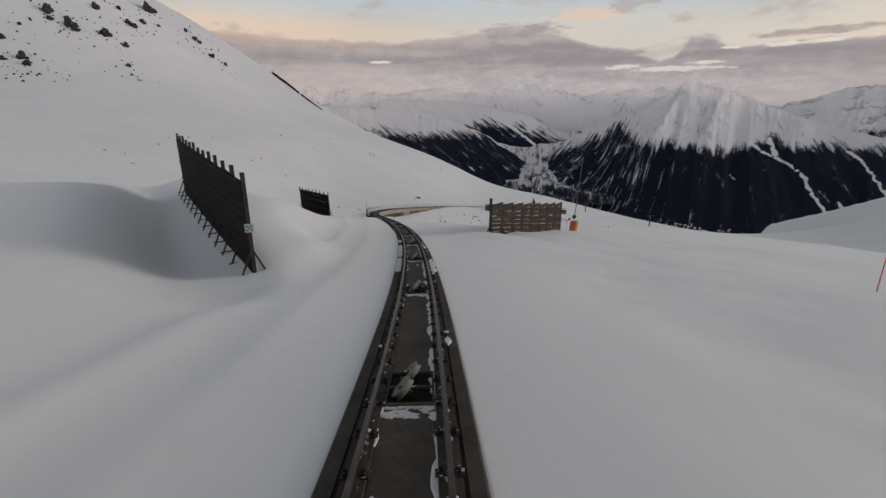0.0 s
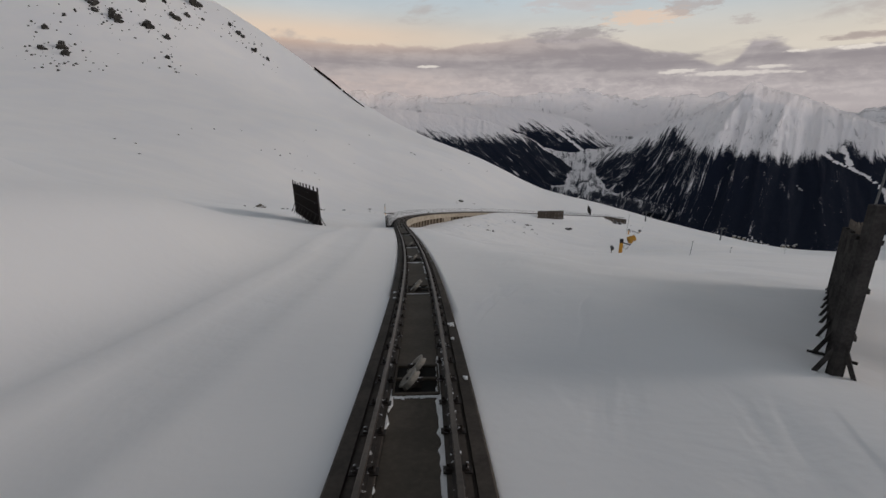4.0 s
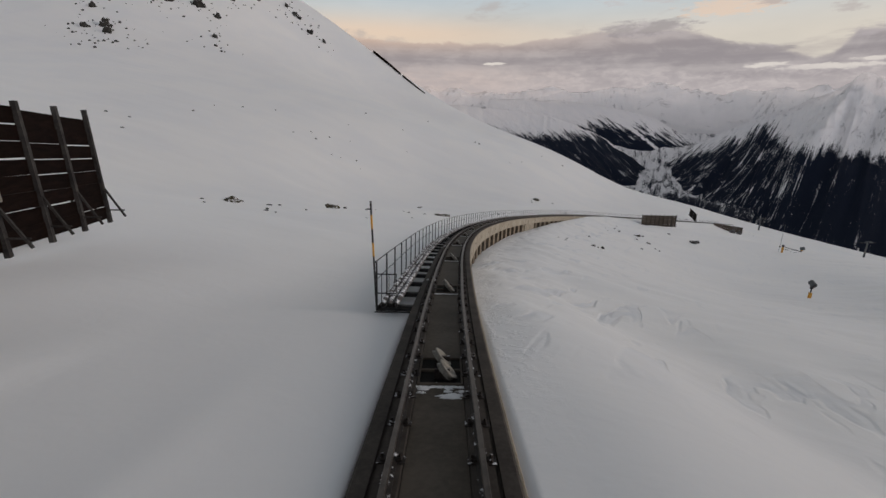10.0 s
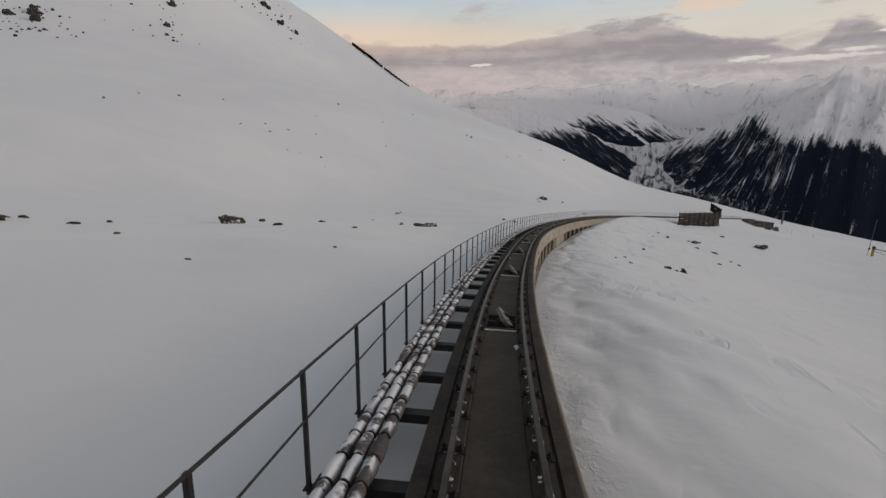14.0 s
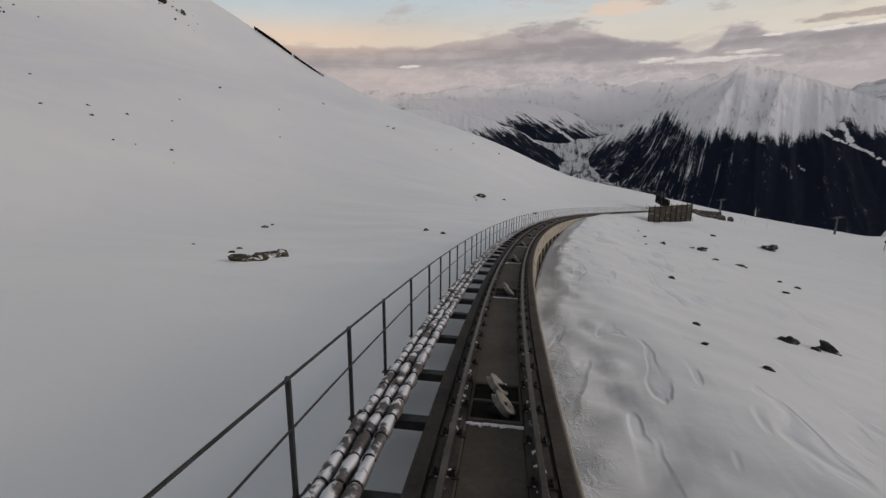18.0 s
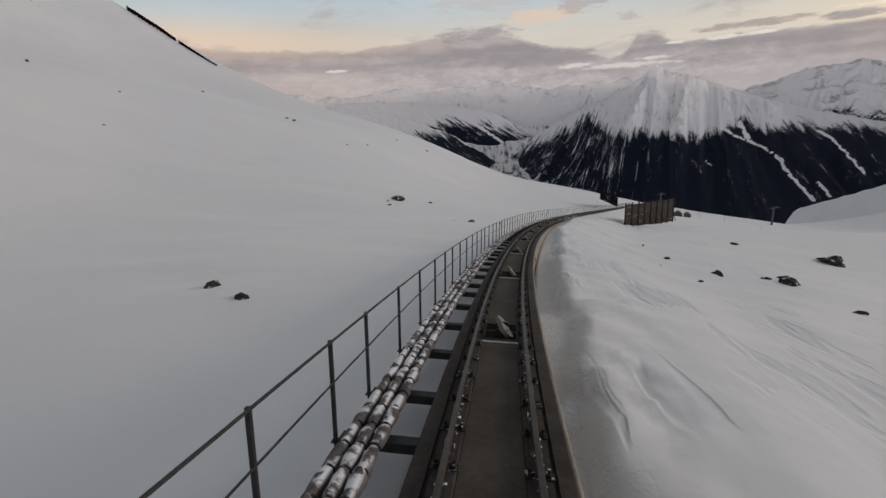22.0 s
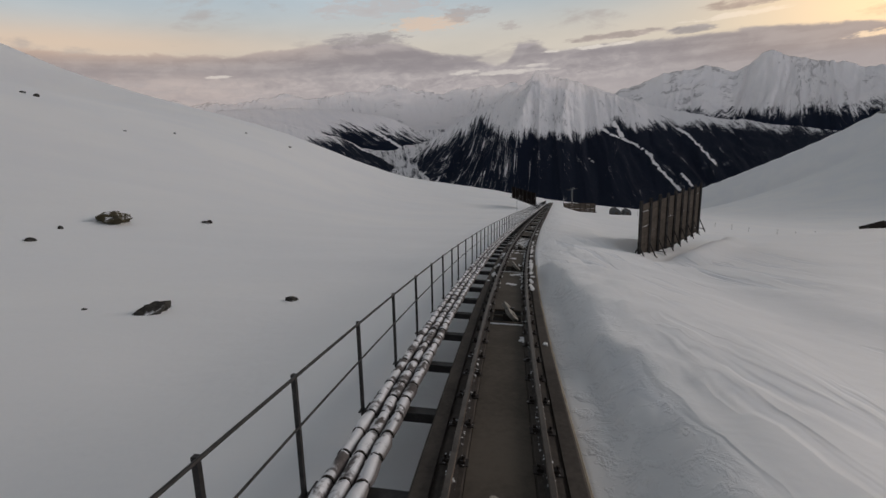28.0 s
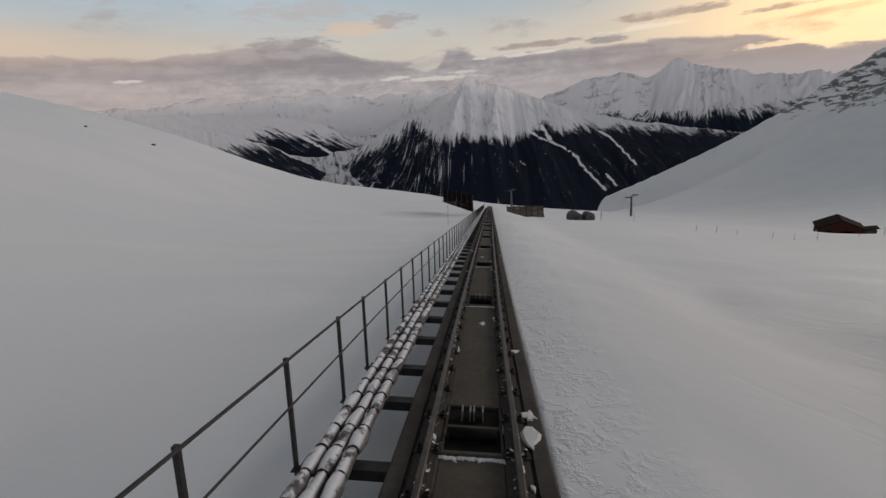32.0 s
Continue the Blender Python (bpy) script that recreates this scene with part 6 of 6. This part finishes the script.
# ---------------------------------------------------------------- huts, tanks and lift pylons
def barn(x, y, z, turn, length, width, wall_h, ridge_h):
    top = thing("barn", Matrix.Translation((x, y, z)) @ pose(0, 0, 0, 0, 0, turn), "dark red timber barn with a low dark gable roof", "barn")
    L, W = length / 2, width / 2
    for sy in (-1, 1):
        bm = bmesh.new()
        box(bm, (0, sy * W, wall_h / 2 - 0.5), (length, 0.3, wall_h + 1))
        for i in range(int(length / 0.8)):
            box(bm, (-L + 0.4 + 0.8 * i, sy * (W + 0.17), wall_h / 2), (0.10, 0.05, wall_h))
        part("wall", bm, RED_BOARD, top)
    for sx in (-1, 1):
        bm = bmesh.new()
        vs = [bm.verts.new((sx * L + dx, yy, zz)) for dx in (0, -0.3 * sx) for yy, zz in ((-W, -1), (W, -1), (W, wall_h), (0, ridge_h), (-W, wall_h))]
        bm.faces.new(vs[:5])
        bm.faces.new(vs[5:][::-1])
        for i in range(5):
            j = (i + 1) % 5
            bm.faces.new((vs[i], vs[5 + i], vs[5 + j], vs[j]))
        for i in range(int(width / 0.9)):
            yy = -W + 0.45 + 0.9 * i
            hh = wall_h + (ridge_h - wall_h) * (1 - abs(yy) / W)
            box(bm, (sx * (L + 0.03), yy, hh / 2), (0.06, 0.12, hh))
        part("gable", bm, RED_BOARD, top)
    pitch = (ridge_h - wall_h) / W
    for sy in (-1, 1):
        run = W + 0.8
        ln, deg = math.hypot(run, run * pitch), math.degrees(math.atan(pitch))
        bm = bmesh.new()
        box(bm, (0, sy * run / 2, ridge_h - run * pitch / 2 + 0.14), (length + 1.6, ln, 0.24), pose(0, 0, 0, -sy * deg, 0, 0))
        part("roof", bm, WOOD_DARK, top, "dark roof edge")
    bm = bmesh.new()
    box(bm, (-L + 2.6, -W - 1.8, 1.9), (5.0, 3.4, 4.2), bevel=0.03)
    annex = part("annex", bm, WOOD_GREY, top, "pale boarded lean-to")
    bm = bmesh.new()
    box(bm, (-L + 2.6, -W - 2.0, 4.25), (5.6, 4.4, 0.2), pose(0, 0, 0, -10, 0, 0))
    part("annex_roof", bm, WOOD_DARK, annex)
    for yy, w in ((W * 0.55, 1.6), (-W * 0.3, 3.4)):
        bm = bmesh.new()
        box(bm, (-L - 0.06, yy, 1.5), (0.14, w, 3.0), bevel=0.02)
        part("door", bm, WOOD_DARK, top, "dark plank door")
    bm = bmesh.new()
    box(bm, (-L + 3.0, W + 0.2, 2.0), (1.6, 0.12, 0.9), bevel=0.02)
    part("window", bm, PLATE_PALE, top, "small pale window")
    return top


BARN = barn(231.5, 363.1, -98.6, 32.0, 11.5, 13.5, 4.0, 7.1)


def tank(m):
    top = thing("arched_shed", m, "small grey arched shed on a dark base in the snow", "shed", "arched sheds")
    bm = bmesh.new()
    n = 12
    pts = [(-1.6, 0), (-1.6, 1.5)] + [(-1.6 * math.cos(math.pi * i / n), 1.5 + 1.5 * math.sin(math.pi * i / n)) for i in range(1, n)] + [(1.6, 1.5), (1.6, 0)]
    a = [bm.verts.new((x, -2.2, z)) for x, z in pts]
    b = [bm.verts.new((x, 2.2, z)) for x, z in pts]
    for i in range(len(pts) - 1):
        bm.faces.new((a[i], a[i + 1], b[i + 1], b[i]))
    bm.faces.new(a[::-1])
    bm.faces.new(b)
    part("shell", bm, STEEL_GREY, top)
    for yy in (-2.2, -0.75, 0.75, 2.2):
        bm = bmesh.new()
        for p, q in zip(pts, pts[1:]):
            beam(bm, (p[0] * 1.02, yy, p[1] * 1.01), (q[0] * 1.02, yy, q[1] * 1.01), 0.12)
        part("hoop", bm, WOOD_GREY, top)
    bm = bmesh.new()
    box(bm, (0, 0, -0.1), (3.9, 5.0, 0.4), bevel=0.05)
    part("base", bm, BLACK_METAL, top)
    bm = bmesh.new()
    box(bm, (0, -2.25, 1.0), (1.3, 0.08, 1.9), bevel=0.02)
    part("door", bm, WOOD_GREY, top)
    return top


tz = ground_at(90.0, 353.0)
first = tank(Matrix.Translation((88.6, 351.6, tz)) @ pose(0, 0, 0, 0, 0, -25) @ Matrix.Diagonal((0.78, 0.78, 0.78, 1)))
copy_thing(first, Matrix.Translation((91.3, 350.0, ground_at(91.3, 350.0) + 0.1)) @ pose(0, 0, 0, 0, 0, -22) @ Matrix.Diagonal((0.78, 0.78, 0.78, 1)))


def pylon(x, y, h, arm, turn):
    top = thing("lift_pylon", Matrix.Translation((x, y, ground_at(x, y))) @ pose(0, 0, 0, 0, 0, turn), "grey steel ski lift pylon with a crossarm", "lift pylon", "lift pylons")
    bm = bmesh.new()
    r = bmesh.ops.create_cone(bm, cap_ends=True, segments=12, radius1=0.62, radius2=0.42, depth=h + 1)
    bmesh.ops.translate(bm, verts=r["verts"], vec=(0, 0, h / 2 - 0.5))
    part("mast", bm, STEEL_GREY, top)
    bm = bmesh.new()
    box(bm, (0, 0, h), (arm, 0.35, 0.4), bevel=0.05)
    part("crossarm", bm, STEEL_GREY, top)
    for sx in (-1, 1):
        bm = bmesh.new()
        box(bm, (sx * arm / 2, 0, h + 0.1), (0.25, 3.2, 0.25), bevel=0.04)
        for k in range(6):
            beam(bm, (sx * arm / 2 - 0.1, -1.4 + 0.56 * k, h + 0.3), (sx * arm / 2 + 0.1, -1.4 + 0.56 * k, h + 0.3), 0.42, sides=10)
        part("sheave_train", bm, BLACK_METAL, top)
    bm = bmesh.new()
    box(bm, (0, 0, h + 0.9), (arm * 0.6, 0.15, 0.15))
    for sx in (-0.25, 0.25):
        beam(bm, (sx * arm, 0, h), (sx * arm, 0, h + 0.95), 0.12)
    part("service_frame", bm, STEEL_GREY, top)
    return top


pylon(206.9, 443.1, 10.5, 9.0, 20)
pylon(150.0, 470.0, 9.0, 6.0, 20)


# the dark fence along the skyline ridge, post by post
def ridge_fence(a, b, n, full, dip):
    (ax, ay), (bx, by) = a, b
    top = thing("ridge_fence", Matrix.Translation((ax, ay, ground_at(ax, ay))), "long dark snow fence along the ridge line", "snow fence")
    o = Vector((ax, ay, ground_at(ax, ay)))
    last = None
    for i in range(n + 1):
        u = i / n
        x, y = ax + (bx - ax) * u, ay + (by - ay) * u
        p = Vector((x, y, ground_at(x, y))) - o
        h = full * (1 - 0.55 * max(0.0, u - 0.35) / 0.65)
        bm = bmesh.new()
        beam(bm, p - Vector((0, 0, 1)), p + Vector((0, 0, h)), 0.5)
        part("post", bm, WOOD_DARK, top)
        if last is not None and i != dip:
            for k in range(4):
                bm = bmesh.new()
                beam(bm, last + Vector((0, 0, h * (0.15 + 0.23 * k))), p + Vector((0, 0, h * (0.15 + 0.23 * k))), 0.12, h * 0.2)
                part("board", bm, WOOD_DARK, top)
        last = p
    return top


ridge_fence((-187.9, 526.0), (-131.0, 507.3), 24, 2.8, 14)
